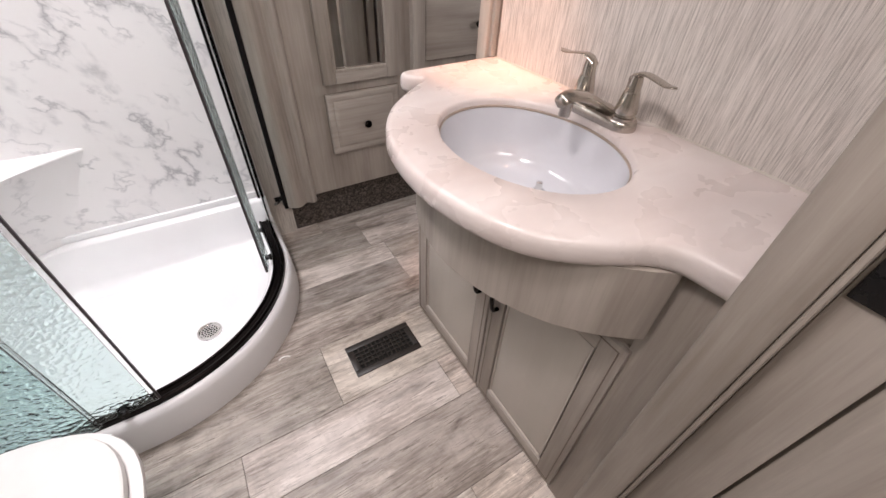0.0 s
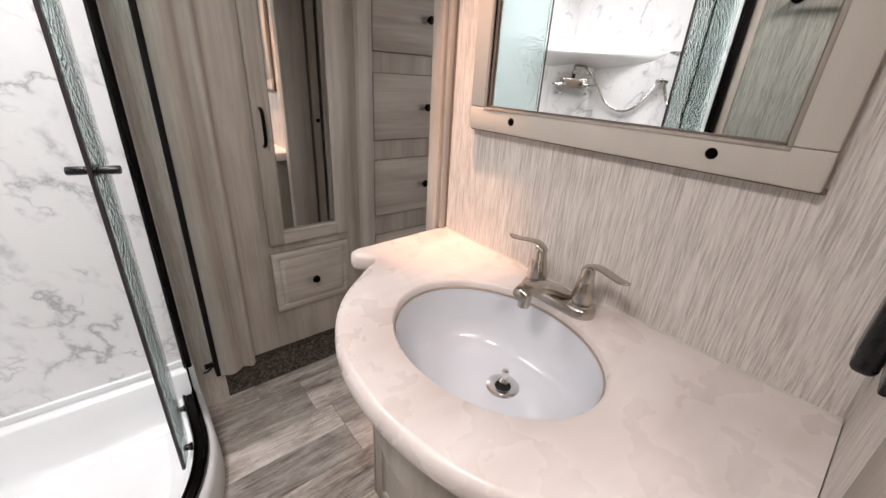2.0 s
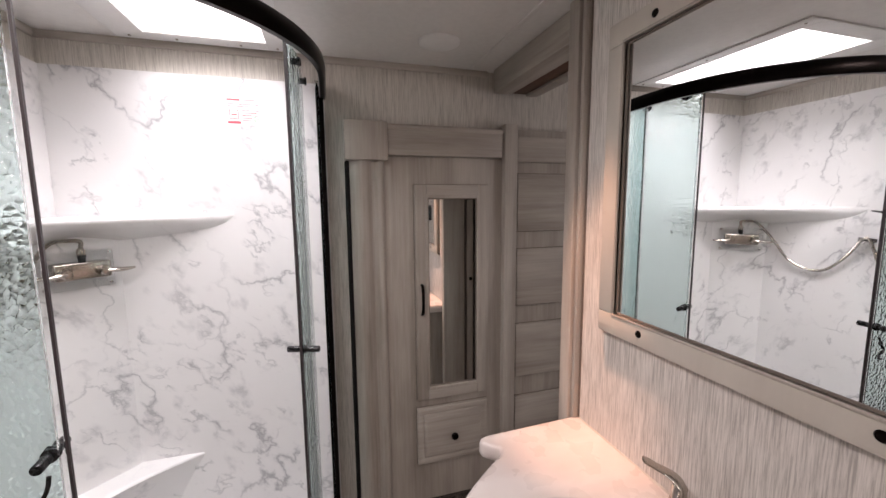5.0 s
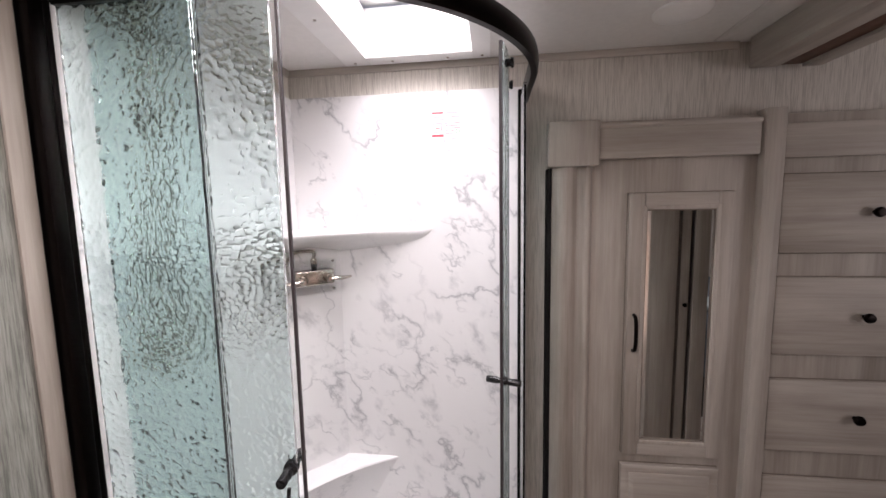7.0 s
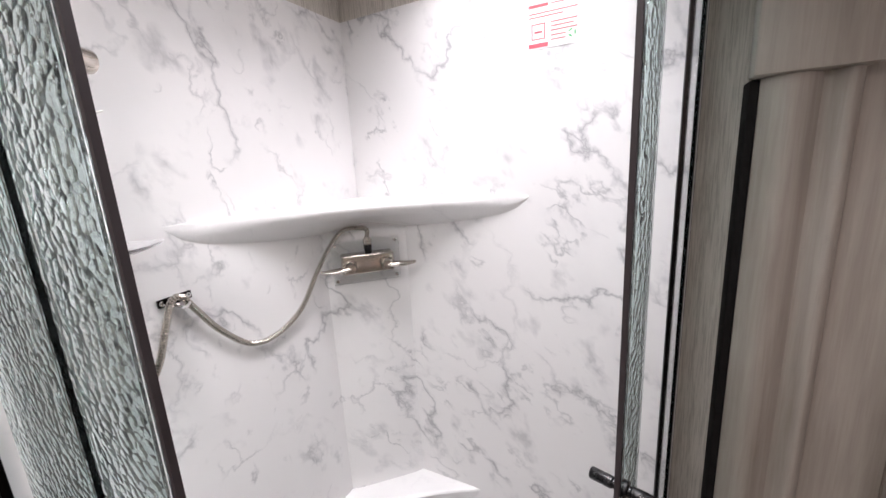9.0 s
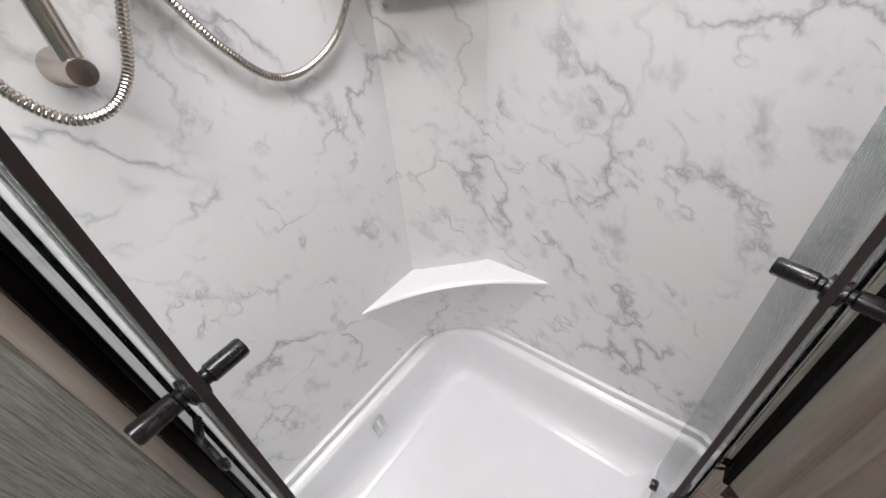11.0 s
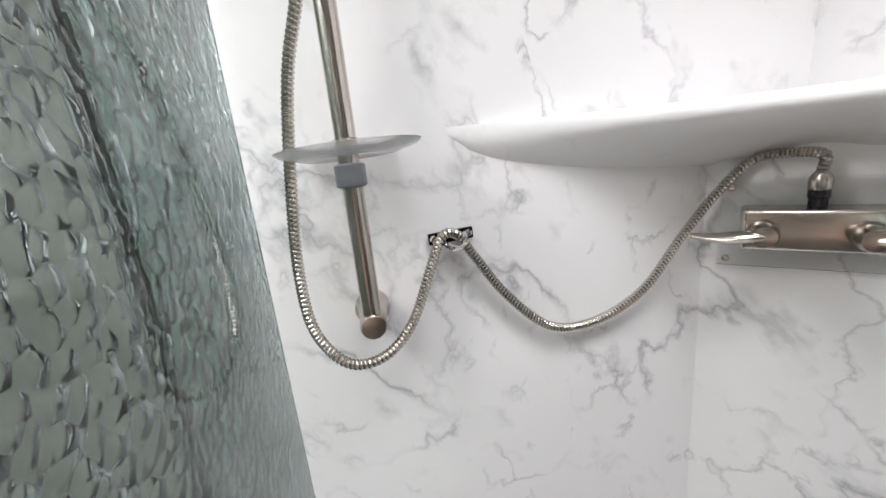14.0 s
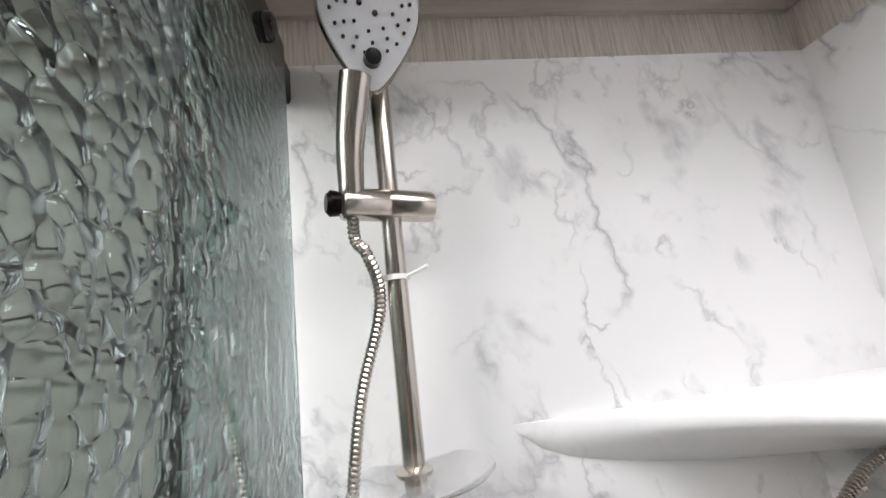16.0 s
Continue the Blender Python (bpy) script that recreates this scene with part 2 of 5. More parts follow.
def blush_stone(name, base, blush, vein):
    """Cast marble: soft drawn-out clouds of a pinker tone and a few faint wavering veins."""
    k = Nodes(name)
    cloud = k.noise(k.coords((0.42, 1.0, 1.0), (0, 0, 34)), 9.0, 3, 0.5, 0.3)
    wisp = k.noise(k.coords((0.3, 1.0, 1.0), (0, 0, 26)), 20.0, 3, 0.5, 0.3)
    col = k.mix(k.math("MULTIPLY", k.ramp(cloud, [(0.38, 0.0), (0.66, 1.0)]), 0.8), base, blush)
    col = k.mix(k.math("MULTIPLY", k.ramp(wisp, [(0.46, 0.0), (0.72, 1.0)]), 0.55), col, blush)
    line = k.math("ABSOLUTE", k.math("SUBTRACT", k.noise(k.coords((0.22, 1.0, 1.0), (0, 0, 30)), 6.0, 3, 0.5), 0.5))
    gate = k.ramp(k.noise(k.coords(), 6.0, 3), [(0.42, 0.0), (0.62, 1.0)])
    col = k.mix(k.math("MULTIPLY", k.math("MULTIPLY", k.ramp(line, [(0.0, 0.5), (0.05, 0.3), (0.16, 0.0)]), gate), 0.3), col, vein)
    k.set(Base_Color=col, Roughness=k.node("ShaderNodeMapRange", Value=k.noise(k.coords(), 14, 3), To_Min=0.22, To_Max=0.34))
    k.bump(k.noise(k.coords(), 30, 3), 0.03, 0.001)
    return k.m


def wallpaper(name, dark, light):
    """Linen-like paper with fine upright threads."""
    k = Nodes(name)
    fine = k.noise(k.coords((1, 1, 0.04)), 330, 5, 0.72)
    broad = k.noise(k.coords((1, 1, 0.05)), 46, 3, 0.55)
    f = k.math("ADD", k.math("MULTIPLY", fine, 0.82), k.math("MULTIPLY", broad, 0.18))
    col = k.ramp(f, [(0.40, tuple(v * 0.8 for v in dark)), (0.51, tuple((a + b) / 2 for a, b in zip(dark, light))), (0.63, light)])
    col = k.mix(0.12, col, k.ramp(k.noise(k.coords(), 3.0, 3), [(0.3, dark), (0.7, light)]))
    k.set(Base_Color=col, Roughness=0.6)
    k.bump(f, 0.25, 0.001)
    return k.m


def metal(name, colour, rough, brushed=(1, 1, 1), bump=0.012):
    k = Nodes(name)
    n = k.noise(k.coords(brushed), 220, 3, 0.6)
    k.set(Base_Color=k.ramp(n, [(0.3, tuple(c * 0.9 for c in colour)), (0.7, colour)]), Metallic=1.0)
    k.set(Roughness=k.node("ShaderNodeMapRange", Value=n, To_Min=max(0.02, rough - 0.03), To_Max=rough + 0.03))
    if bump:
        k.bump(n, bump, 0.0005)
    return k.m


def pebbled_glass(name, tint):
    """Obscure glass with a hammered face: rounded lumps of uneven size that meet in soft creases."""
    k = Nodes(name)
    c0 = k.coords((0.9, 0.9, 1.0))
    warp = k.node("ShaderNodeTexNoise", out=1, Vector=c0, Scale=30.0, Detail=2)
    warp = k.node("ShaderNodeVectorMath", props={"operation": "SUBTRACT"}, i0=warp, i1=(0.5, 0.5, 0.5))
    c = k.node("ShaderNodeVectorMath", props={"operation": "ADD"}, i0=c0, i1=k.node("ShaderNodeVectorMath", props={"operation": "SCALE"}, i0=warp, Scale=0.012))
    lump = k.node("ShaderNodeTexVoronoi", props={"feature": "SMOOTH_F1"}, Vector=c, Scale=94.0, Smoothness=0.2, Randomness=0.85)
    h = k.math("MULTIPLY", k.math("MULTIPLY", lump, lump), -1.3)
    h = k.math("ADD", h, k.math("MULTIPLY", k.noise(c0, 26.0, 2), 0.12))
    k.set(Base_Color=tint, Roughness=0.06, IOR=1.45, Transmission_Weight=1.0)
    k.bump(h, 0.9, 0.0036)
    return k.m


def carpet(name, dark, light):
    """Short twisted pile, each tuft its own tone."""
    k = Nodes(name)
    tuft = k.node("ShaderNodeTexVoronoi", props={"feature": "F1"}, Vector=k.coords(), Scale=150.0)
    fleck = k.noise(k.coords(), 105, 4, 0.75)
    k.set(Base_Color=k.ramp(fleck, [(0.36, dark), (0.5, tuple((a + b) / 2.6 for a, b in zip(dark, light))), (0.66, light)]), Roughness=0.95)
    k.bump(k.math("SUBTRACT", fleck, tuft), 0.9, 0.004)
    return k.m


def clear_glass(name, tint=(1, 1, 1), rough=0.01):
    k = Nodes(name)
    k.set(Base_Color=tint, Roughness=rough, IOR=1.2, Transmission_Weight=1.0)
    return k.m


M_PAPER = wallpaper("linen_wallpaper", (0.49, 0.45, 0.415), (0.79, 0.74, 0.695))
M_PAPER_BAND = wallpaper("soft_beige_wallpaper", (0.49, 0.45, 0.40), (0.64, 0.595, 0.54))
# darker linen paper: the toilet corner's shade is put into its colour
M_PAPER_SHADED = wallpaper("shaded_grey_linen_wallpaper", (0.165, 0.165, 0.145), (0.33, 0.325, 0.29))
M_WOOD = wood("whitewashed_wood", (0.235, 0.20, 0.168), (0.385, 0.34, 0.298), (0.51, 0.465, 0.415))
M_WOOD_X = wood("whitewashed_wood_across", (0.235, 0.20, 0.168), (0.385, 0.34, 0.298), (0.51, 0.465, 0.415), (0.045, 1, 1))
M_WOOD_Y = wood("whitewashed_wood_deep", (0.235, 0.20, 0.168), (0.385, 0.34, 0.298), (0.51, 0.465, 0.415), (1, 0.045, 1))
M_PANEL = wood("smooth_taupe_panel", (0.52, 0.475, 0.42), (0.55, 0.505, 0.45), (0.58, 0.535, 0.48), (1, 1, 0.1), 0.42)
# for glaze lines, and for strips that paint shade along edges and gaps
M_GROOVE = plain("dark_glaze_and_shadow_line", (0.19, 0.155, 0.13), 0.7)
def driftwood(name):
    """Weathered plank print: long grain, whitewashed patches, saw marks and knots, each plank its own tone."""
    k = Nodes(name)
    c = k.coords((0.09, 1, 1), (0, 0, 0), True)
    even = k.coords((0.35, 1, 1), (0, 0, 0), True)
    grain = k.noise(c, 95, 6, 0.68, 0.6)
    wide = k.noise(c, 16, 3, 0.5, 1.2)
    patch = k.noise(even, 9, 5, 0.6, 0.4)
    saw = k.noise(k.coords((1, 0.12, 1), (0, 0, 0), True), 120, 2, 0.5)
    blot = k.noise(k.coords((0.5, 1, 1), (0, 0, 0), True), 22, 5, 0.7, 0.6)
    f = k.math("ADD", k.math("ADD", k.math("MULTIPLY", grain, 0.38), k.math("MULTIPLY", wide, 0.3)), k.math("MULTIPLY", blot, 0.32))
    col = k.ramp(f, [(0.38, (0.12, 0.098, 0.082)), (0.455, (0.29, 0.252, 0.222)), (0.53, (0.44, 0.39, 0.35)), (0.62, (0.68, 0.63, 0.585))])
    col = k.mix(k.math("MULTIPLY", k.ramp(patch, [(0.48, 0.0), (0.64, 1.0)]), 0.6), col, (0.66, 0.61, 0.57))
    crack = k.noise(k.coords((0.05, 1, 1), (0, 0, 0), True), 170, 4, 0.7, 1.5)
    col = k.mix(k.math("MULTIPLY", k.ramp(crack, [(0.54, 0.0), (0.62, 1.0)]), k.math("MULTIPLY", k.ramp(blot, [(0.38, 0.0), (0.56, 1.0)]), 0.8)), col, (0.12, 0.098, 0.082))
    col = k.mix(k.math("MULTIPLY", k.ramp(saw, [(0.54, 0.0), (0.68, 1.0)]), 0.13), col, (0.2, 0.165, 0.14))
    cell = k.node("ShaderNodeTexVoronoi", Vector=k.coords((0.75, 1.6, 1), (0, 0, 0), True), Scale=4.5)
    ring = k.math("MULTIPLY", k.ramp(cell, [(0.0, 1.0), (0.05, 0.6), (0.12, 0.0)]), k.ramp(k.math("SINE", k.math("MULTIPLY", cell, 190.0)), [(0.35, 0.0), (0.8, 1.0)]))
    col = k.mix(k.math("MULTIPLY", ring, 0.5), col, (0.17, 0.13, 0.10))
    col = k.mix(1.0, col, k.t.nodes.new("ShaderNodeObjectInfo").outputs["Color"], "MULTIPLY")
    k.set(Base_Color=col, Roughness=k.node("ShaderNodeMapRange", Value=grain, To_Min=0.34, To_Max=0.52))
    k.bump(f, 0.25, 0.0012)
    return k.m


M_PLANK = driftwood("driftwood_plank")
M_JOINT = plain("floor_joint", (0.10, 0.085, 0.075), 0.8)
M_SURROUND = marble("veined_white_marble", (0.80, 0.785, 0.785), (0.22, 0.225, 0.25), 5.6, 0.72)
M_SHELF = marble("faintly_veined_shelf", (0.81, 0.80, 0.80), (0.45, 0.45, 0.47), 5.6, 0.22)
M_COUNTER = blush_stone("blush_marble_counter", (0.73, 0.665, 0.64), (0.63, 0.545, 0.515), (0.44, 0.35, 0.32))
M_ACRYLIC = plain("white_acrylic", (0.82, 0.82, 0.83), 0.2, 0, 0.02, 8, 0.02)
M_PORCELAIN = plain("white_porcelain", (0.66, 0.665, 0.70), 0.08, 0, 0.01, 8, 0.0, 0.3)
M_CEIL = plain("white_ceiling_panel", (0.72, 0.70, 0.68), 0.55, 0, 0.03, 60, 0.06)
M_TRIMWHITE = plain("white_plastic", (0.80, 0.79, 0.78), 0.35, 0, 0.02)
M_BRONZE = metal("dark_bronze", (0.012, 0.0095, 0.009), 0.34)
M_BLACK = plain("black_plastic", (0.008, 0.008, 0.009), 0.26, 0, 0.1)
M_RUBBER = plain("black_rubber_seal", (0.012, 0.011, 0.011), 0.75, 0, 0.15)
M_RUBBER.node_tree.nodes["Principled BSDF"].inputs["Specular IOR Level"].default_value = 0.1
M_NICKEL = metal("brushed_nickel", (0.56, 0.515, 0.465), 0.22, (1, 1, 0.05), 0.0)
M_CHROME = metal("polished_chrome", (0.80, 0.79, 0.78), 0.09)
M_MIRROR = Nodes("mirror_silver").set(Base_Color=(0.92, 0.93, 0.93), Metallic=1.0, Roughness=0.0).m
M_CARPET = carpet("grey_brown_carpet", (0.025, 0.02, 0.017), (0.20, 0.165, 0.14))
M_VENT = plain("brown_vent_metal", (0.026, 0.021, 0.018), 0.4)
M_VOID = plain("dark_duct", (0.005, 0.005, 0.004), 0.9)
M_GLASS = pebbled_glass("pebbled_shower_glass", (0.72, 0.86, 0.85))
M_GLASS_FLAT = Nodes("flat_back_of_shower_glass").set(Base_Color=(0.72, 0.86, 0.85), Roughness=0.07, IOR=1.45, Transmission_Weight=1.0).m
M_CLEAR = clear_glass("clear_plastic", (0.96, 0.97, 0.97), 0.06)
M_SEAL = plain("dark_door_seal", (0.035, 0.026, 0.028), 0.45)
M_HAZE = Nodes("hazy_clear_plastic").set(Base_Color=(0.98, 0.98, 0.985), Roughness=0.1, IOR=1.1, Transmission_Weight=0.9).m
M_SLATE = plain("slate_grey_plastic", (0.16, 0.165, 0.18), 0.4)
M_TRACKWOOD = plain("brown_door_track", (0.11, 0.05, 0.028), 0.6)
M_DOME = plain("white_dome_acrylic", (0.85, 0.85, 0.85), 0.4, 0, 0.01)
M_RED = plain("red_label_ink", (0.62, 0.10, 0.13), 0.6)
M_GREEN = plain("green_label_ink", (0.12, 0.48, 0.22), 0.6)
M_PINK = plain("pale_label_ink", (0.45, 0.11, 0.13), 0.6)
M_LABEL = plain("white_label_film", (0.80, 0.78, 0.77), 0.35, 0, 0.02)
M_SEALANT = plain("tan_sealant", (0.36, 0.29, 0.235), 0.45)
M_BEDDING = plain("slate_blue_bedding", (0.12, 0.14, 0.17), 0.9, 0, 0.25, 18, 0.5)
M_THROW = plain("pale_teal_throw", (0.34, 0.40, 0.42), 0.9, 0, 0.2, 24, 0.5)
M_TIE = plain("white_nylon_tie", (0.78, 0.77, 0.74), 0.5)
M_GREY = plain("light_grey_spray_face", (0.62, 0.62, 0.64), 0.35, 0, 0.02)

# ---- structure ----
XL, XR, YB = -0.81, 0.63, 1.69          # shower-side wall, vanity wall, back wall
WALL_END = 1.07                         # the vanity wall stops here, beside the bedroom passage

structure("subfloor", box(-1.0, 2.5, -1.5, 1.9, -0.06, -0.003), M_JOINT, "dark sealed joints under the plank floor", "floor")
structure("wall_west", box(XL - 0.08, XL, 0.90, 1.85, 0, 2.0), M_PAPER_BAND, "beige linen-patterned wall behind the shower", "wall")
# shaded copy of the paper; the corner's dimness sits in the colour
structure("wall_west", box(XL - 0.08, XL, -1.4, 0.8995, 0, 2.0), M_PAPER_SHADED, "linen-patterned wall behind the toilet, colour darkened to grey-green for shade", "wall")
structure("wall_batten", box(XL + 0.0003, XL + 0.007, 0.848, 0.8785, 0, CEIL - 0.024, 0.003), M_WOOD, "slim grey-beige batten beside the shower's profile", "trim")
structure("wall_back", box(XL, 0.105, YB, YB + 0.08, 0, 2.0), M_PAPER_BAND, "beige linen-patterned wall behind the shower", "wall")
structure("wall_back_upper", box(0.105, 2.4, YB + 0.002, YB + 0.08, 1.0, 2.0), M_PAPER_BAND, "beige linen-patterned wall above the closet", "wall")
structure("wall_back_low", box(0.105, 2.4, 1.85, 1.9, 0, 1.0), M_VOID, "dark closing wall behind the closet", "wall")
structure("wall_vanity", box(XR, 0.71, 0.20, WALL_END, 0, CEIL), M_PAPER, "beige linen-patterned wall behind the vanity", "wall")
structure("wall_vanity_outer", box(0.81, 0.85, 0.20, WALL_END, 0, CEIL), M_WOOD, "whitewashed bedroom side of the door pocket", "wall")
structure("wall_front_right", box(0.335, 0.85, 0.10, 0.20, 0, CEIL), M_PAPER, "beige linen-patterned partition beside the vanity", "wall")
structure("wall_front_left", box(XL, -0.42, 0.10, 0.20, 0, CEIL), M_PAPER_SHADED, "linen-patterned partition beside the toilet, colour darkened to grey-green for shade", "wall")
structure("wall_front_top", box(-0.42, 0.335, 0.10, 0.20, 1.88, CEIL), M_PAPER, "beige linen-patterned panel over the doorway", "wall")
structure("wall_hall", box(-1.0, 2.4, -1.4, -1.32, 0, 2.0), M_PAPER, "beige linen-patterned hall wall", "wall")
structure("wall_bedroom", box(2.32, 2.4, -1.4, 1.7, 0, 2.0), M_PAPER, "beige linen-patterned bedroom wall", "wall")

# ceiling of four sheets round the skylight, in one mesh
bm = box(XL - 0.08, SKY_X0, -1.4, 1.78, CEIL, CEIL + 0.03)
box(SKY_X1, 2.4, -1.4, 1.78, CEIL, CEIL + 0.03, bm=bm)
box(SKY_X0, SKY_X1, -1.4, SKY_Y0, CEIL, CEIL + 0.03, bm=bm)
box(SKY_X0, SKY_X1, SKY_Y1, 1.78, CEIL, CEIL + 0.03, bm=bm)
structure("ceiling", bm, M_CEIL, "off-white ceiling panel with a skylight opening", "ceiling")

# skylight: flange, well and dome
skylight = thing("skylight", "bright white skylight well over the shower", "skylight")
for b in (box(-0.585, SKY_X0, 1.0, 1.665, CEIL - 0.006, CEIL - 0.0005, 0.002), box(SKY_X1, -0.105, 1.0, 1.665, CEIL - 0.006, CEIL - 0.0005, 0.002),
          box(SKY_X0, SKY_X1, 1.0, SKY_Y0, CEIL - 0.0062, CEIL - 0.0005, 0.002), box(SKY_X0, SKY_X1, SKY_Y1, 1.665, CEIL - 0.0062, CEIL - 0.0005, 0.002)):
    part("flange", b, M_TRIMWHITE, skylight)
z0, z1 = CEIL - 0.004, 2.10
for b in (box(SKY_X0 - 0.006, SKY_X0 + 0.001, SKY_Y0, SKY_Y1, z0, z1), box(SKY_X1 - 0.001, SKY_X1 + 0.006, SKY_Y0, SKY_Y1, z0, z1),
          box(SKY_X0, SKY_X1, SKY_Y0 - 0.006, SKY_Y0 + 0.001, z0, z1), box(SKY_X0, SKY_X1, SKY_Y1 - 0.001, SKY_Y1 + 0.006, z0, z1)):
    part("well_side", b, M_TRIMWHITE, skylight)
part("dome", box(SKY_X0 - 0.02, SKY_X1 + 0.02, SKY_Y0 - 0.02, SKY_Y1 + 0.02, 2.108, 2.13, 0.008), M_DOME, skylight)
for x in (-0.545, -0.13):
    for y in (1.03, 1.34, 1.64):
        part("screw", lathe([(0.0, CEIL - 0.0085), (0.004, CEIL - 0.008), (0.0042, CEIL - 0.006)], 10, pose(x, y, 0)), M_NICKEL, skylight)
for x in (-0.42, -0.24):
    part("screw", lathe([(0.0, CEIL - 0.0085), (0.004, CEIL - 0.008), (0.0042, CEIL - 0.006)], 10, pose(x, 1.64, 0)), M_NICKEL, skylight)

# mouldings where walls meet ceiling
MOULD = [(0.0, CEIL - 0.022), (0.008, CEIL - 0.022), (0.012, CEIL - 0.015), (0.012, CEIL - 0.001), (0.0, CEIL - 0.001)]
structure("trim_back", sweep([(XL, YB), (0.64, YB)], MOULD), M_WOOD_X, "slim wood trim under the ceiling", "trim")
structure("trim_west", sweep([(XL, 0.2), (XL, YB - 0.012)], MOULD), M_WOOD_Y, "slim wood trim under the ceiling", "trim")
structure("trim_vanity", sweep([(XR, WALL_END), (XR, 0.2)], MOULD), M_WOOD_Y, "slim wood trim under the ceiling", "trim")
structure("ceiling_seam", box(0.56, 0.575, 0.2, YB - 0.02, CEIL - 0.004, CEIL - 0.0005, 0.0015), M_CEIL, "flat batten along the ceiling", "trim")

# ceiling puck
puck = thing("ceiling_puck", "flat round white cover on the ceiling", "ceiling fitting")
part("cover", lathe([(0.0, CEIL - 0.009), (0.06, CEIL - 0.009), (0.066, CEIL - 0.006), (0.068, CEIL - 0.0005)], 40, pose(0.375, 1.455, 0)), M_TRIMWHITE, puck)

# made-up rim round the added ceiling fill
lamp = thing("added_fill_rim", "made-up round white rim of the added ceiling fill, out of view", "ceiling light")
part("rim", lathe([(0.15, CEIL - 0.0005), (0.152, CEIL - 0.018), (0.146, CEIL - 0.024), (0.142, CEIL - 0.018), (0.142, CEIL - 0.0005)], 40, pose(-0.34, 0.46, 0)), M_TRIMWHITE, lamp)

# made-up rim that goes with the added warm spot
down = thing("downlight", "made-up small round rim for the added warm spot", "downlight")
part("rim", lathe([(0.03, CEIL - 0.0005), (0.032, CEIL - 0.006), (0.040, CEIL - 0.006), (0.044, CEIL - 0.0005)], 28, pose(0.44, 0.93, 0)), M_TRIMWHITE, down)

# passage header with the pocket door's track, and the pocket door in the wall's end
header = thing("door_header", "whitewashed wood header beam over the passage", "door header")
part("beam", box(0.657, 0.735, WALL_END + 0.016, 1.66, 1.866, CEIL - 0.001, 0.004), M_WOOD_Y, header)
part("track", box(0.7355, 0.7995, WALL_END + 0.016, 1.66, 1.871, 1.885, 0.002), M_TRACKWOOD, header, "brown pocket door track")
part("beam", box(0.80, 0.85, WALL_END + 0.016, 1.66, 1.862, CEIL - 0.001, 0.004), M_WOOD_Y, header)
structure("wall_end_trim", box(0.622, 0.728, WALL_END, WALL_END + 0.014, 0, CEIL - 0.001, 0.003), M_WOOD, "whitewashed trim on the end of the vanity wall", "trim")
structure("wall_end_trim", box(0.797, 0.86, WALL_END, WALL_END + 0.014, 0, CEIL - 0.001, 0.003), M_WOOD, "whitewashed trim on the end of the door pocket", "trim")
structure("pocket_void", box(0.711, 0.809, 0.95, 0.96, 0, 1.86), M_VOID, "dark inside of the door pocket", "wall")
structure("corner_bead", box(0.612, XR - 0.0005, 1.022, 1.036, 0.86, CEIL - 0.024, 0.004), M_WOOD, "slim upright bead at the end of the vanity wall", "trim")
structure("corner_bead", box(0.606, XR - 0.0005, 1.04, 1.083, 0.0, CEIL - 0.024, 0.005), M_WOOD, "upright moulded corner trim of the vanity wall", "trim")
for y0, y1 in ((1.0185, 1.0215), (1.0365, 1.0395)):
    structure("bead_groove", box(XR - 0.0035, XR - 0.0004, y0, y1, 0.864, CEIL - 0.025), M_GROOVE, "dark groove line beside the corner bead", "trim")
pocket = thing("pocket_door", "whitewashed pocket door slid into its wall", "door")
part("leaf", box(0.744, 0.782, 0.97, WALL_END + 0.006, 0.01, 1.87, 0.002), M_WOOD, pocket)
part("pull", lathe([(0.0, 0.016), (0.008, 0.016), (0.01, 0.012), (0.006, 0.006), (0.006, -0.006)], 16, pose(0.763, WALL_END + 0.008, 1.012, -90)), M_BRONZE, pocket, "dark round finger pull")

# entrance: jamb with stop, open door leaf, strike
structure("jamb", box(0.298, 0.336, 0.157, 0.207, 0, 1.88, 0.009, 4), M_WOOD, "whitewashed inner casing of the bathroom doorway", "door frame")
structure("jamb_stop", box(0.303, 0.337, 0.150, 0.1565, 0, 1.88, 0.003), M_WOOD, "rounded wooden stop of the doorway", "door frame")
structure("jamb_rebate", box(0.322, 0.336, 0.088, 0.1495, 0, 1.88, 0.002), M_WOOD, "whitewashed rebate of the doorway", "door frame")
structure("jamb_left", box(-0.42, -0.385, 0.09, 0.207, 0, 1.88, 0.004), M_WOOD, "whitewashed casing of the bathroom doorway", "door frame")
structure("jamb_head", box(-0.385, 0.298, 0.09, 0.207, 1.85, 1.88, 0.004), M_WOOD_X, "whitewashed head of the bathroom doorway", "door frame")
entry = thing("entry_door", "whitewashed panelled bathroom door standing open", "door")
part("leaf", box(0.340, 0.372, -0.60, 0.084, 0.012, 1.86, 0.003), M_WOOD, entry)
part("stile", box(0.333, 0.3395, -0.02, 0.084, 0.012, 1.86, 0.003), M_WOOD, entry)
part("stile", box(0.333, 0.3395, -0.60, -0.50, 0.012, 1.86, 0.003), M_WOOD, entry)
for z0, z1 in ((0.012, 0.12), (0.88, 0.98), (1.75, 1.86)):
    part("rail", box(0.333, 0.3395, -0.4995, -0.0205, z0, z1, 0.003), M_WOOD_Y, entry)
strike = thing("strike_plate", "black latch strike plate on the door jamb", "latch plate")
part("plate", box(0.3185, 0.3222, 0.098, 0.146, 0.925, 1.06, 0.001), M_BLACK, strike)

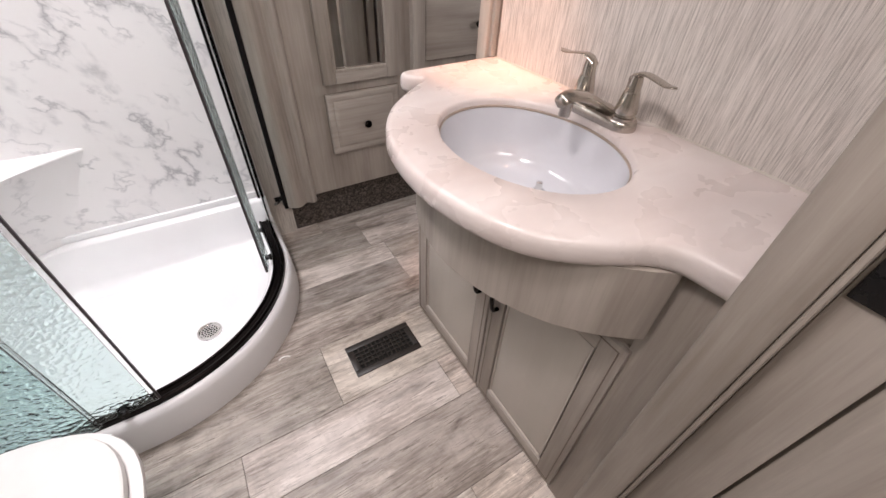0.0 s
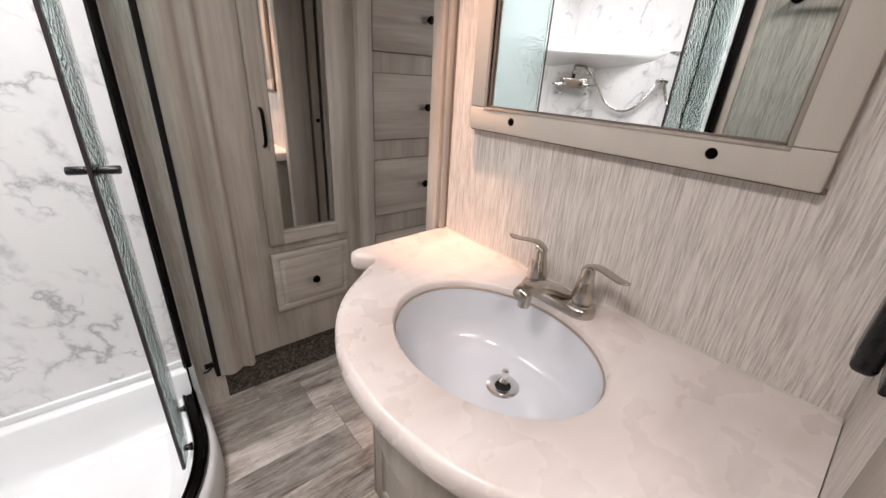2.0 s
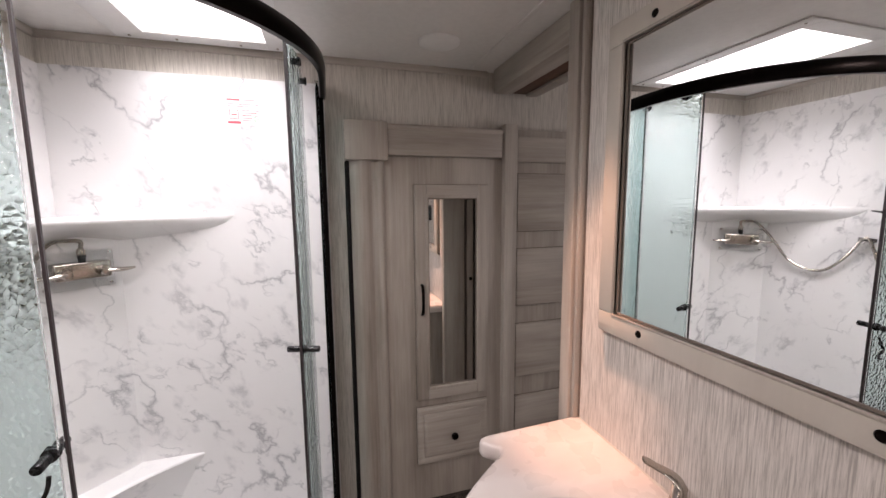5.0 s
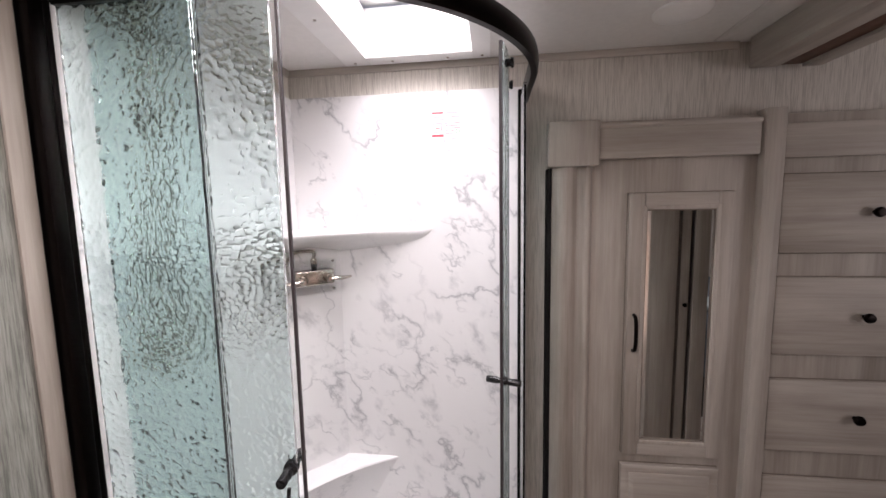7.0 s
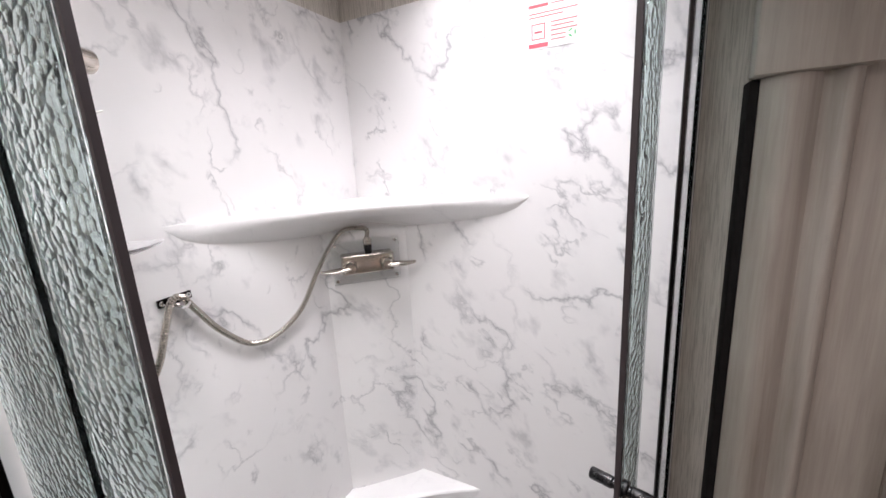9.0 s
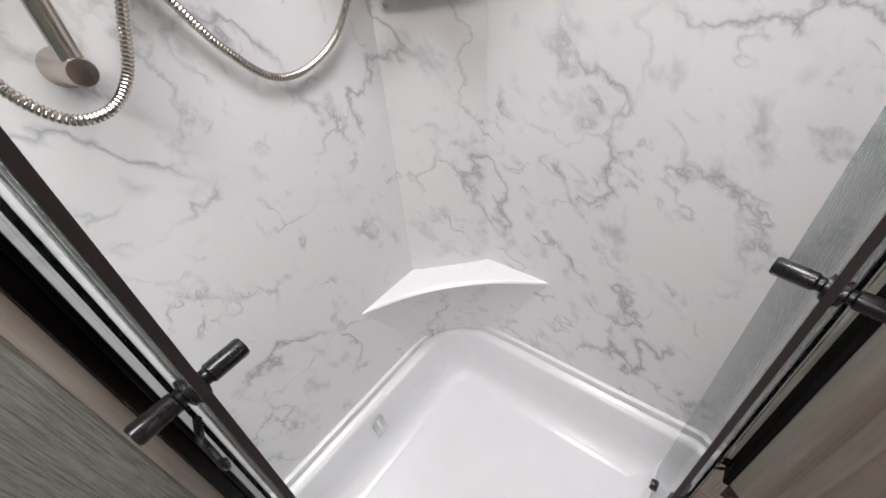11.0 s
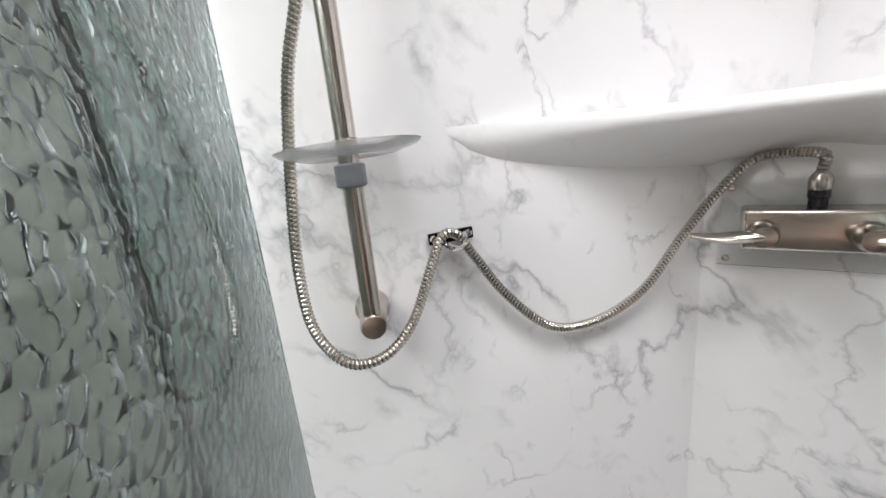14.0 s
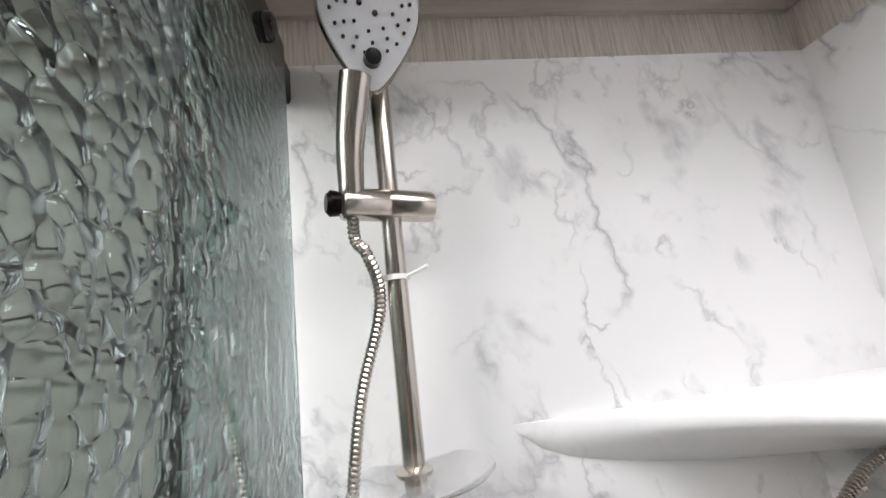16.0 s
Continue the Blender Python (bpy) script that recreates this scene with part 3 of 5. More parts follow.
# ---- vanity ----
vanity = thing("vanity_cabinet", "whitewashed bow-front vanity cabinet with two doors", "vanity")
for b in (box(0.387, 0.403, 0.235, 1.0, 0.0, 0.70, 0.002), box(0.4035, XR - 0.002, 0.235, 0.251, 0.0, 0.815, 0.002), box(0.4035, XR - 0.002, 0.984, 1.0, 0.0, 0.815, 0.002), box(0.4035, XR - 0.002, 0.2515, 0.9835, 0.05, 0.066, 0.002)):
    part("carcass_panel", b, M_WOOD, vanity)
CX, CY = 0.55, 0.575


def bow(radius, x_end, n=40):
    """The bow-front arc about the vanity's centre, from its near end to its far end at x_end."""
    a = math.degrees(math.acos((CX - x_end) / radius))
    return arc(CX, CY, radius, 180 + a, 180 - a, n)


part("apron", sweep(bow(0.341, 0.3725), [(0, 0.683), (-0.004, 0.679), (-0.012, 0.679), (-0.016, 0.683), (-0.016, 0.82), (0, 0.82)]), M_WOOD, vanity, "curved wood apron under the worktop")
# thin dark strip paints the joint's shadow line
part("apron_joint", box(0.3762, 0.3768, 0.2795, 0.2835, 0.679, 0.815), M_GROOVE, vanity, "painted shadow line of the joint at the apron's end")
part("end_stile", box(0.377, 0.3868, 0.21, 0.285, 0.0, 0.815, 0.002), M_WOOD, vanity)


def cabinet_door(y0, y1, z0, z1, handle_y):
    """A framed door on the cabinet's front, with a flat panel and a fine dark glaze line."""
    x1, x0, w = 0.3865, 0.368, 0.05
    door = part("door", box(x1 - 0.006, x1, y0, y1, z0, z1, 0.001), M_WOOD, vanity)
    for a, b, m in ((y0, y0 + w, M_WOOD), (y1 - w, y1, M_WOOD)):
        part("stile", box(x0, x1 - 0.0062, a, b, z0, z1, 0.0025), m, door)
    for a, b in ((z0, z0 + w), (z1 - w, z1)):
        part("rail", box(x0, x1 - 0.0062, y0 + w + 0.0003, y1 - w - 0.0003, a, b, 0.0025), M_WOOD_Y, door)
    part("panel", box(x0 + 0.007, x1 - 0.0063, y0 + w + 0.004, y1 - w - 0.004, z0 + w + 0.004, z1 - w - 0.004, 0.002), M_PANEL, door)
    for a, b in ((y0 + 0.012, y0 + 0.0145), (y1 - 0.0145, y1 - 0.012), (y0 + w + 0.0005, y0 + w + 0.0035), (y1 - w - 0.0035, y1 - w - 0.0005)):
        part("glaze_line", box(x0 - 0.0006 if b - a < 0.0027 else x0 + 0.008, x0 + 0.0112, a, b, z0 + 0.012, z1 - 0.012), M_GROOVE, door, "dark glaze and shadow line")
    for a, b in ((z0 + 0.012, z0 + 0.0145), (z1 - 0.0145, z1 - 0.012), (z0 + w + 0.0005, z0 + w + 0.0035), (z1 - w - 0.0035, z1 - w - 0.0005)):
        part("glaze_line", box(x0 - 0.0005 if b - a < 0.0027 else x0 + 0.0081, x0 + 0.0111, y0 + 0.012, y1 - 0.012, a, b), M_GROOVE, door, "dark glaze and shadow line")
    for a, b in ((y0 + w + 0.004, y0 + w + 0.009), (y1 - w - 0.009, y1 - w - 0.004)):
        part("bead", box(x0 + 0.003, x1 - 0.0063, a, b, z0 + w + 0.004, z1 - w - 0.004, 0.002), M_PANEL, door)
    for a, b in ((z0 + w + 0.004, z0 + w + 0.009), (z1 - w - 0.009, z1 - w - 0.004)):
        part("bead", box(x0 + 0.003, x1 - 0.0063, y0 + w + 0.0093, y1 - w - 0.0093, a, b, 0.002), M_PANEL, door)
    zt = z1 - 0.09
    grip = spline([(x0, handle_y, zt), (x0 - 0.016, handle_y, zt - 0.006), (x0 - 0.024, handle_y, zt - 0.04), (x0 - 0.024, handle_y, zt - 0.07), (x0 - 0.016, handle_y, zt - 0.104), (x0, handle_y, zt - 0.11)], 6)
    part("handle", tube(grip, 0.0055, 8), M_BRONZE, door, "dark bronze bar handle")


cabinet_door(0.278, 0.609, 0.03, 0.63, 0.579)
cabinet_door(0.615, 0.985, 0.03, 0.63, 0.648)

# worktop: straight back, bowed front, small ears at both ends
TOP, THICK = 0.86, 0.042
ear_far = spline([(0.372, 0.965, 0), (0.358, 0.977, 0), (0.343, 0.990, 0), (0.337, 1.004, 0), (0.343, 1.020, 0), (0.362, 1.028, 0)], 5)
bowed = spline([(x, y, 0) for x, y in ((0.362, 0.203), (0.3585, 0.23), (0.352, 0.272), (0.329, 0.299), (0.286, 0.324), (0.238, 0.358), (0.2, 0.4), (0.172, 0.459), (0.153, 0.544), (0.152, 0.638), (0.168, 0.722), (0.204, 0.80), (0.249, 0.858), (0.32, 0.918), (0.364, 0.948))], 5)
outline = [(XR - 0.001, 0.2015), (0.3625, 0.2015)] + [(p.x, p.y) for p in bowed + ear_far] + [(XR - 0.001, 1.0325)]
outline = outline[::-1]
SX, SY, SA, SB = 0.389, 0.603, 0.148, 0.188


def oval(k, z, n=64):
    return [(SX + SA * k * math.cos(2 * math.pi * i / n), SY + SB * k * math.sin(2 * math.pi * i / n), z) for i in range(n)]


def edge_loop(d):
    """The worktop's outline drawn in by d, with the wall side kept in place."""
    drawn = []
    for (x0, y0), (x, y) in zip(outline, offset_loop(outline, -d)):
        x = XR - 0.001 if x0 > XR - 0.0015 else x
        y = 0.2015 if y0 < 0.202 else y
        drawn.append((x, y))
    return drawn


area = sum(outline[i - 1][0] * outline[i][1] - outline[i][0] * outline[i - 1][1] for i in range(len(outline)))
if area < 0:
    outline = outline[::-1]
bm = bmesh.new()
rings = []
for d, z in ((0.013, TOP), (0.0075, TOP - 0.0015), (0.003, TOP - 0.0055), (0.0005, TOP - 0.012), (0.0, TOP - 0.02), (0.0, TOP - 0.03), (0.003, TOP - 0.037), (0.009, TOP - THICK)):
    rings.append([(x, y, z) for x, y in edge_loop(d)])
vs = grid_faces(bm, rings, True)
inner = [bm.verts.new(p) for p in oval(1.035, TOP)]
edges = [bm.edges.get((vs[0][i - 1], vs[0][i])) or bm.edges.new((vs[0][i - 1], vs[0][i])) for i in range(len(vs[0]))]
edges += [bm.edges.new((inner[i - 1], inner[i])) for i in range(len(inner))]
bmesh.ops.triangle_fill(bm, use_beauty=True, use_dissolve=False, edges=edges)
last = inner
for k, z in ((1.02, TOP - 0.002), (1.008, TOP - 0.006), (1.004, TOP - 0.014)):
    ring = [bm.verts.new(p) for p in oval(k, z)]
    for i in range(len(ring)):
        bm.faces.new((last[i - 1], last[i], ring[i], ring[i - 1]))
    last = ring
counter = tagged(part("vanity_worktop", bm, M_COUNTER, None, "", 50), "blush-veined cultured marble worktop with a bowed front", "countertop")

sink = thing("sink", "oval white undermount sink bowl", "sink")
bm = bmesh.new()
prof = [(1.05, TOP - 0.0145), (1.0, TOP - 0.0145), (0.99, TOP - 0.022), (0.975, TOP - 0.05), (0.945, TOP - 0.085), (0.88, TOP - 0.114), (0.76, TOP - 0.130), (0.6, TOP - 0.137), (0.4, TOP - 0.1405), (0.24, TOP - 0.143), (0.12, TOP - 0.145)]
vs = grid_faces(bm, [[(x + 0.055 * (1 - k), y, zz) for x, y, zz in oval(k, z)] for k, z in prof], True)
bm.faces.new(vs[-1])
part("bowl", bm, M_PORCELAIN, sink)
bm = bmesh.new()
grid_faces(bm, [oval(k, z) for k, z in ((1.0035, TOP - 0.0142), (0.992, TOP - 0.0146), (0.986, TOP - 0.0165), (0.992, TOP - 0.019))], True)
part("sealant", bm, M_SEALANT, sink, "tan sealant bead round the rim")
dz = TOP - 0.1445
part("drain_ring", lathe([(0.014, dz + 0.001), (0.024, dz + 0.004), (0.031, dz + 0.002), (0.032, dz - 0.001)], 28, pose(SX + 0.049, SY, 0)), M_CHROME, sink, "polished chrome drain ring")
part("drain_hole", lathe([(0.0, dz + 0.0012), (0.021, dz + 0.0014)], 20, pose(SX + 0.049, SY, 0)), M_VOID, sink)
part("stopper", lathe([(0.003, dz), (0.004, dz + 0.012), (0.012, dz + 0.014), (0.013, dz + 0.018), (0.007, dz + 0.022), (0.0065, dz + 0.036), (0.0, dz + 0.038)], 18, pose(SX + 0.051, SY, 0)), M_CHROME, sink, "chrome pop-up stopper")
part("overflow", lathe([(0.003, 0.0), (0.008, 0.001), (0.009, -0.002)], 16, pose(SX - 0.143 * 0.955, SY + 0.02, TOP - 0.045, 0, 75, 0)), M_CHROME, sink, "small chrome overflow ring")

# faucet
FX, FY = 0.565, 0.605
faucet = thing("faucet", "brushed nickel two-handle basin faucet", "faucet")
stadium = arc(FX, FY + 0.052, 0.027, 0, 180, 16) + arc(FX, FY - 0.052, 0.027, 180, 360, 16)
bm = bmesh.new()
rings = [[(x, y, TOP + z) for x, y in offset_loop(stadium, d)] for d, z in ((0.0, 0.0), (0.0, 0.006), (-0.001, 0.013), (-0.003, 0.017), (-0.008, 0.019))]
grid_faces(bm, rings, True, True)
part("base_plate", bm, M_NICKEL, faucet, "", 45)
# spout: an arched bar, flat below, with a rounded nose
path = spline([(a, b, 0) for a, b in ((0.012, 0.012), (-0.014, 0.024), (-0.045, 0.040), (-0.075, 0.050), (-0.098, 0.053), (-0.114, 0.049), (-0.119, 0.044))], 6)
bm = bmesh.new()
rings = []
for i, p in enumerate(path):
    u = i / (len(path) - 1)
    w = 0.024 * (1 - u) ** 1.6 + 0.0145 - (0.004 if u > 0.93 else 0) - (0.004 if u > 0.98 else 0)
    h = 0.016 - 0.005 * u
    rings.append([(FX + p.x, FY + w * c * (1.0 if sn > 0 else 0.9), TOP + p.y + (h if sn > 0 else 0.45 * h) * sn) for c, sn in ((math.cos(a), math.sin(a)) for a in (2 * math.pi * k / 24 for k in range(24)))])
grid_faces(bm, rings, True, True)
part("spout", bm, M_NICKEL, faucet, "", 50)
part("aerator", lathe([(0.0, 0.0), (0.0095, 0.0), (0.0105, 0.002), (0.0105, 0.022), (0.012, 0.026)], 24, pose(FX - 0.101, FY, TOP + 0.021, 0, 8, 0)), M_NICKEL, faucet)
for s in (1, -1):
    hy = FY + 0.0515 * s
    handle = part("handle", lathe([(0.0215, TOP + 0.018), (0.0215, TOP + 0.022), (0.0175, TOP + 0.0235), (0.0165, TOP + 0.0265), (0.020, TOP + 0.0285), (0.0205, TOP + 0.033), (0.0175, TOP + 0.048), (0.0145, TOP + 0.064), (0.0142, TOP + 0.0648), (0.0132, TOP + 0.0655), (0.0118, TOP + 0.083), (0.0105, TOP + 0.091), (0.006, TOP + 0.0955), (0.0, TOP + 0.0965)], 28, pose(FX, hy, 0)), M_NICKEL, faucet, "", 28)
    line = spline([(0.0, -0.009, 0.086), (0.0, 0.004, 0.0955), (-0.001, 0.020, 0.0985), (-0.002, 0.040, 0.0955), (-0.004, 0.060, 0.0925), (-0.005, 0.076, 0.0945)], 6)
    bm = bmesh.new()
    rings = []
    for i, p in enumerate(line):
        u = i / (len(line) - 1)
        w = 0.0098 + 0.0025 * math.sin(math.pi * u) - 0.0075 * max(0.0, (u - 0.82) / 0.18) ** 2
        h = 0.0062 - 0.0042 * min(1.0, u * 2.2)
        rings.append([(FX + p.x + w * math.cos(a), hy + s * p.y, TOP + p.z + h * math.sin(a)) for a in (2 * math.pi * k / 16 for k in range(16))])
    grid_faces(bm, rings, True, True)
    part("lever", bm, M_NICKEL, handle, "", 50)

caulk = thing("caulk_line", "thin beige caulk line behind the worktop", "caulk")
part("bead", sweep([(XR - 0.0005, 1.02), (XR - 0.0005, 0.2025)], [(0.0, TOP + 0.0002), (0.0028, TOP + 0.0002), (0.002, TOP + 0.0018), (0.0, TOP + 0.003)]), M_PANEL, caulk)

# framed mirror on the vanity wall
mirror = thing("wall_mirror", "large mirror in a flat whitewashed wood frame", "mirror")
MY0, MY1, MZ0, MZ1, MW = 0.317, 0.934, 1.138, 1.812, 0.048
part("glass", box(XR - 0.011, XR - 0.0085, MY0 + 0.03, MY1 - 0.03, MZ0 + 0.03, MZ1 - 0.03), M_MIRROR, mirror, "clear silvered mirror glass")
part("backing", box(XR - 0.008, XR - 0.0005, MY0 + 0.01, MY1 - 0.01, MZ0 + 0.01, MZ1 - 0.01), M_WOOD, mirror)
for z0, z1 in ((MZ0, MZ0 + MW), (MZ1 - MW, MZ1)):
    part("rail", box(XR - 0.022, XR - 0.0115, MY0, MY1, z0, z1, 0.003), M_PANEL, mirror)
for y0, y1 in ((MY0, MY0 + MW), (MY1 - MW, MY1)):
    part("stile", box(XR - 0.0222, XR - 0.0115, y0, y1, MZ0 + MW + 0.0004, MZ1 - MW - 0.0004, 0.003), M_PANEL, mirror)
iy0, iy1, iz0, iz1 = MY0 + MW, MY1 - MW, MZ0 + MW, MZ1 - MW
for a in (box(XR - 0.0235, XR - 0.0112, iy0 - 0.006, iy1 + 0.006, iz0 - 0.006, iz0, 0.002), box(XR - 0.0235, XR - 0.0112, iy0 - 0.006, iy1 + 0.006, iz1, iz1 + 0.006, 0.002),
          box(XR - 0.0236, XR - 0.0112, iy0 - 0.006, iy0, iz0, iz1, 0.002), box(XR - 0.0236, XR - 0.0112, iy1, iy1 + 0.006, iz0, iz1, 0.002)):
    part("inner_bead", a, M_WOOD, mirror)
for a in (box(XR - 0.013, XR - 0.0112, iy0, iy1, iz0, iz0 + 0.0035), box(XR - 0.013, XR - 0.0112, iy0, iy1, iz1 - 0.0035, iz1), box(XR - 0.013, XR - 0.0112, iy0, iy0 + 0.0035, iz0, iz1), box(XR - 0.013, XR - 0.0112, iy1 - 0.0035, iy1, iz0, iz1)):
    part("shadow_line", a, M_GROOVE, mirror, "dark glaze and shadow line")
# dark strip paints the shadow line below the frame
for a in (box(XR - 0.011, XR - 0.0006, MY0 - 0.003, MY1 + 0.003, MZ0 - 0.003, MZ0 + 0.004),):
    part("shadow_line", a, M_GROOVE, mirror, "dark glaze and shadow line")
for y in (0.441, 0.81):
    for z in (1.164, 1.787):
        part("screw_cap", lathe([(0.0, 0.003), (0.006, 0.0025), (0.008, 0.0)], 16, pose(XR - 0.022, y, z, 0, -90, 0)), M_BRONZE, mirror, "dark screw cap")

# outlet and switch on the partition beside the worktop
for name, z, label, cat in (("outlet", 1.055, "black outlet plate on the partition", "outlet"), ("light_switch", 1.36, "black light switch plate on the partition", "switch")):
    th = thing(name, label, cat)
    part("plate", box(0.462, 0.537, 0.2003, 0.208, z - 0.058, z + 0.058, 0.003), M_BLACK, th)
    for k in (-0.02, 0.02):
        part("insert", box(0.484, 0.515, 0.208, 0.2115, z + k - 0.014, z + k + 0.014, 0.002), M_BLACK, th)
    if name == "outlet":
        flap = part("flap", box(0.469, 0.530, 0.2118, 0.232, z - 0.050, z + 0.030, 0.007, 3), M_BLACK, th, "black hinged outlet flap")
        part("hinge", tube([(0.472, 0.216, z + 0.035), (0.527, 0.216, z + 0.035)], 0.0045, 10), M_BLACK, flap)
# ---- shower ----
SX0, SY1 = -0.80, 1.68                  # faces of the surround
CXS, CYS = -0.50, 1.44                  # centre of the rounded front


def shower_front(r, n=28):
    """The plan of the shower's rounded front at radius r, from the side wall to the back wall."""
    return [(SX0 - 0.005, CYS - r), (CXS - 0.15, CYS - r)] + arc(CXS, CYS, r, 270, 360, n) + [(CXS + r, CYS + 0.12), (CXS + r, SY1 + 0.008)]


surround = thing("shower_surround", "glossy white marble-look shower wall panels with moulded shelves", "shower surround")
part("side_panel", box(XL + 0.0005, SX0, 0.905, SY1 + 0.001, 0.10, 1.858), M_SURROUND, surround)
part("back_panel", box(XL + 0.0005, 0.012, SY1, YB - 0.0005, 0.10, 1.858), M_SURROUND, surround)
# chamfered corner below the upper shelf
bm = prism([(SX0 - 0.001, 1.525), (SX0 + 0.02, 1.54), (-0.66, 1.66), (-0.645, SY1 + 0.001), (SX0 - 0.001, SY1 + 0.001)], 0.50, 1.36)
part("corner_panel", bm, M_SURROUND, surround)


def wall_curve(a, b, n):
    """Points on the two walls that go with a curve from the side wall to the back wall."""
    out = []
    la, lb = SY1 - a, b - SX0
    for i in range(n + 1):
        s = i / n * (la + lb)
        out.append((SX0 - 0.001, a + s) if s < la else (SX0 + s - la, SY1 + 0.001))
    return out


def moulded_shelf(a, c, b, top, lip, depth, n=36):
    """A corner shelf: flat top, rounded lip, and an underside that runs back down to the wall."""
    bm = bmesh.new()
    f, w = bezier(a, c, b, n), wall_curve(a[1], b[0], n)
    rows = []
    for k, under in ((0.0, -1), (0.93, -1), (0.985, -0.8), (1.0, -0.4), (0.985, 0.0), (0.75, 0.3), (0.4, 0.72), (0.0, 1.0)):
        row = []
        for i in range(n + 1):
            s = math.sin(math.pi * i / n)
            rim = lip * (0.4 + 0.6 * min(1.0, 5 * s) ** 0.5)
            z = top - rim * (1 + under) if under < 0 else top - rim - depth * s ** 0.6 * under
            row.append((w[i][0] + (f[i][0] - w[i][0]) * k, w[i][1] + (f[i][1] - w[i][1]) * k, z))
        rows.append(row)
    grid_faces(bm, rows, False)
    bmesh.ops.remove_doubles(bm, verts=bm.verts, dist=1e-5)
    return bm


part("upper_shelf", moulded_shelf((SX0, 1.165), (-0.73, 1.61), (-0.305, SY1), 1.405, 0.02, 0.065), M_SHELF, surround, "long moulded white shelf", 60)
# lower corner: soap shelf with a body that tapers to the pan
n = 36
soap_edge = bezier((SX0, 1.325), (-0.7125, 1.555), (-0.455, SY1), n)
foot = bezier((SX0, 1.47), (SX0 + 0.01, SY1 - 0.01), (-0.59, SY1), n)
w_top = wall_curve(1.325, -0.455, n)
bm = bmesh.new()
rows = []
for k, z in ((0.0, 0.552), (0.9, 0.55), (0.97, 0.549), (1.0, 0.543)):
    rows.append([(w_top[i][0] + (soap_edge[i][0] - w_top[i][0]) * k, w_top[i][1] + (soap_edge[i][1] - w_top[i][1]) * k, z) for i in range(n + 1)])
grid_faces(bm, rows, False)
part("soap_shelf", bm, M_SHELF, surround, "moulded white corner soap shelf", 60)
rows, bm = [rows[-1]], bmesh.new()
for s, z in ((0.06, 0.53), (0.25, 0.49), (0.5, 0.43), (0.75, 0.36), (0.92, 0.29), (1.0, 0.22)):
    rows.append([(soap_edge[i][0] + (foot[i][0] - soap_edge[i][0]) * s, soap_edge[i][1] + (foot[i][1] - soap_edge[i][1]) * s, z) for i in range(n + 1)])
grid_faces(bm, rows, False)
part("lower_corner", bm, M_SURROUND, surround, "rounded lower corner panel", 60)

part("screw_cap", lathe([(0.0, 0.003), (0.007, 0.0025), (0.009, 0.0)], 16, pose(-0.163, SY1 - 0.0002, 1.842, 90)), M_ACRYLIC, surround, "white plastic screw cap")

# pan: floor, flange against the walls, rounded kerb
pan = thing("shower_pan", "glossy white acrylic shower pan with a rounded kerb", "shower pan")
corner = arc(SX0 + 0.15, SY1 - 0.15, 0.15, 180, 90, 16)
wall_path = [(SX0 + 0.001, 0.925)] + corner + [(0.012, SY1 - 0.001)]
flange = [(-0.001, 0.15), (-0.001, 0.262), (0.006, 0.264), (0.011, 0.261), (0.0115, 0.243), (0.0085, 0.241), (0.0085, 0.237), (0.013, 0.235), (0.032, 0.232), (0.037, 0.224), (0.045, 0.15), (0.056, 0.085), (0.075, 0.058), (0.105, 0.0512), (0.105, 0.02)]
part("flange", sweep(wall_path, flange), M_ACRYLIC, pan, "", 50)
kerb = [(0.022, 0.0), (0.021, 0.05), (0.018, 0.105), (0.012, 0.122), (0.0, 0.13), (-0.05, 0.131), (-0.058, 0.126), (-0.066, 0.09), (-0.082, 0.06), (-0.12, 0.05), (-0.13, 0.02), (-0.1, 0.0)]
part("kerb", sweep(shower_front(0.5), kerb), M_ACRYLIC, pan, "", 50)
floor_loop = [(SX0 + 0.06, 0.99), (CXS, 1.0)] + arc(CXS, CYS, 0.44, 270, 360, 20) + [(-0.06, SY1 - 0.06), (SX0 + 0.16, SY1 - 0.06), (SX0 + 0.06, SY1 - 0.16)]
part("pan_floor", prism(floor_loop, 0.02, 0.0505), M_ACRYLIC, pan)
grate = part("drain", lathe([(0.0, 0.0535), (0.029, 0.0535), (0.032, 0.0560), (0.037, 0.0555), (0.0385, 0.052)], 32, pose(-0.312, 1.215, 0)), M_CHROME, pan, "round chrome drain grate")
for ring, count in ((0.007, 6), (0.0145, 11), (0.0225, 17)):
    for i in range(count):
        a = 2 * math.pi * i / count + ring * 30
        part("hole", lathe([(0.0, 0.0542), (0.0026, 0.0541)], 8, pose(-0.312 + ring * math.cos(a), 1.215 + ring * math.sin(a), 0)), M_VOID, grate)
sachet = thing("plastic_packet", "small clear plastic packet lying in the shower pan", "packet")
bm = box(-0.03, 0.03, -0.02, 0.02, 0.0, 0.006, 0.0025)
part("bag", moved(bm, pose(-0.752, 1.242, 0.168, 0, 70, 0)), M_CLEAR, sachet)
part("insert", moved(box(-0.022, 0.016, -0.005, 0.004, 0.006, 0.0085, 0.001), pose(-0.752, 1.242, 0.168, 0, 70, 0)), M_TRIMWHITE, sachet)

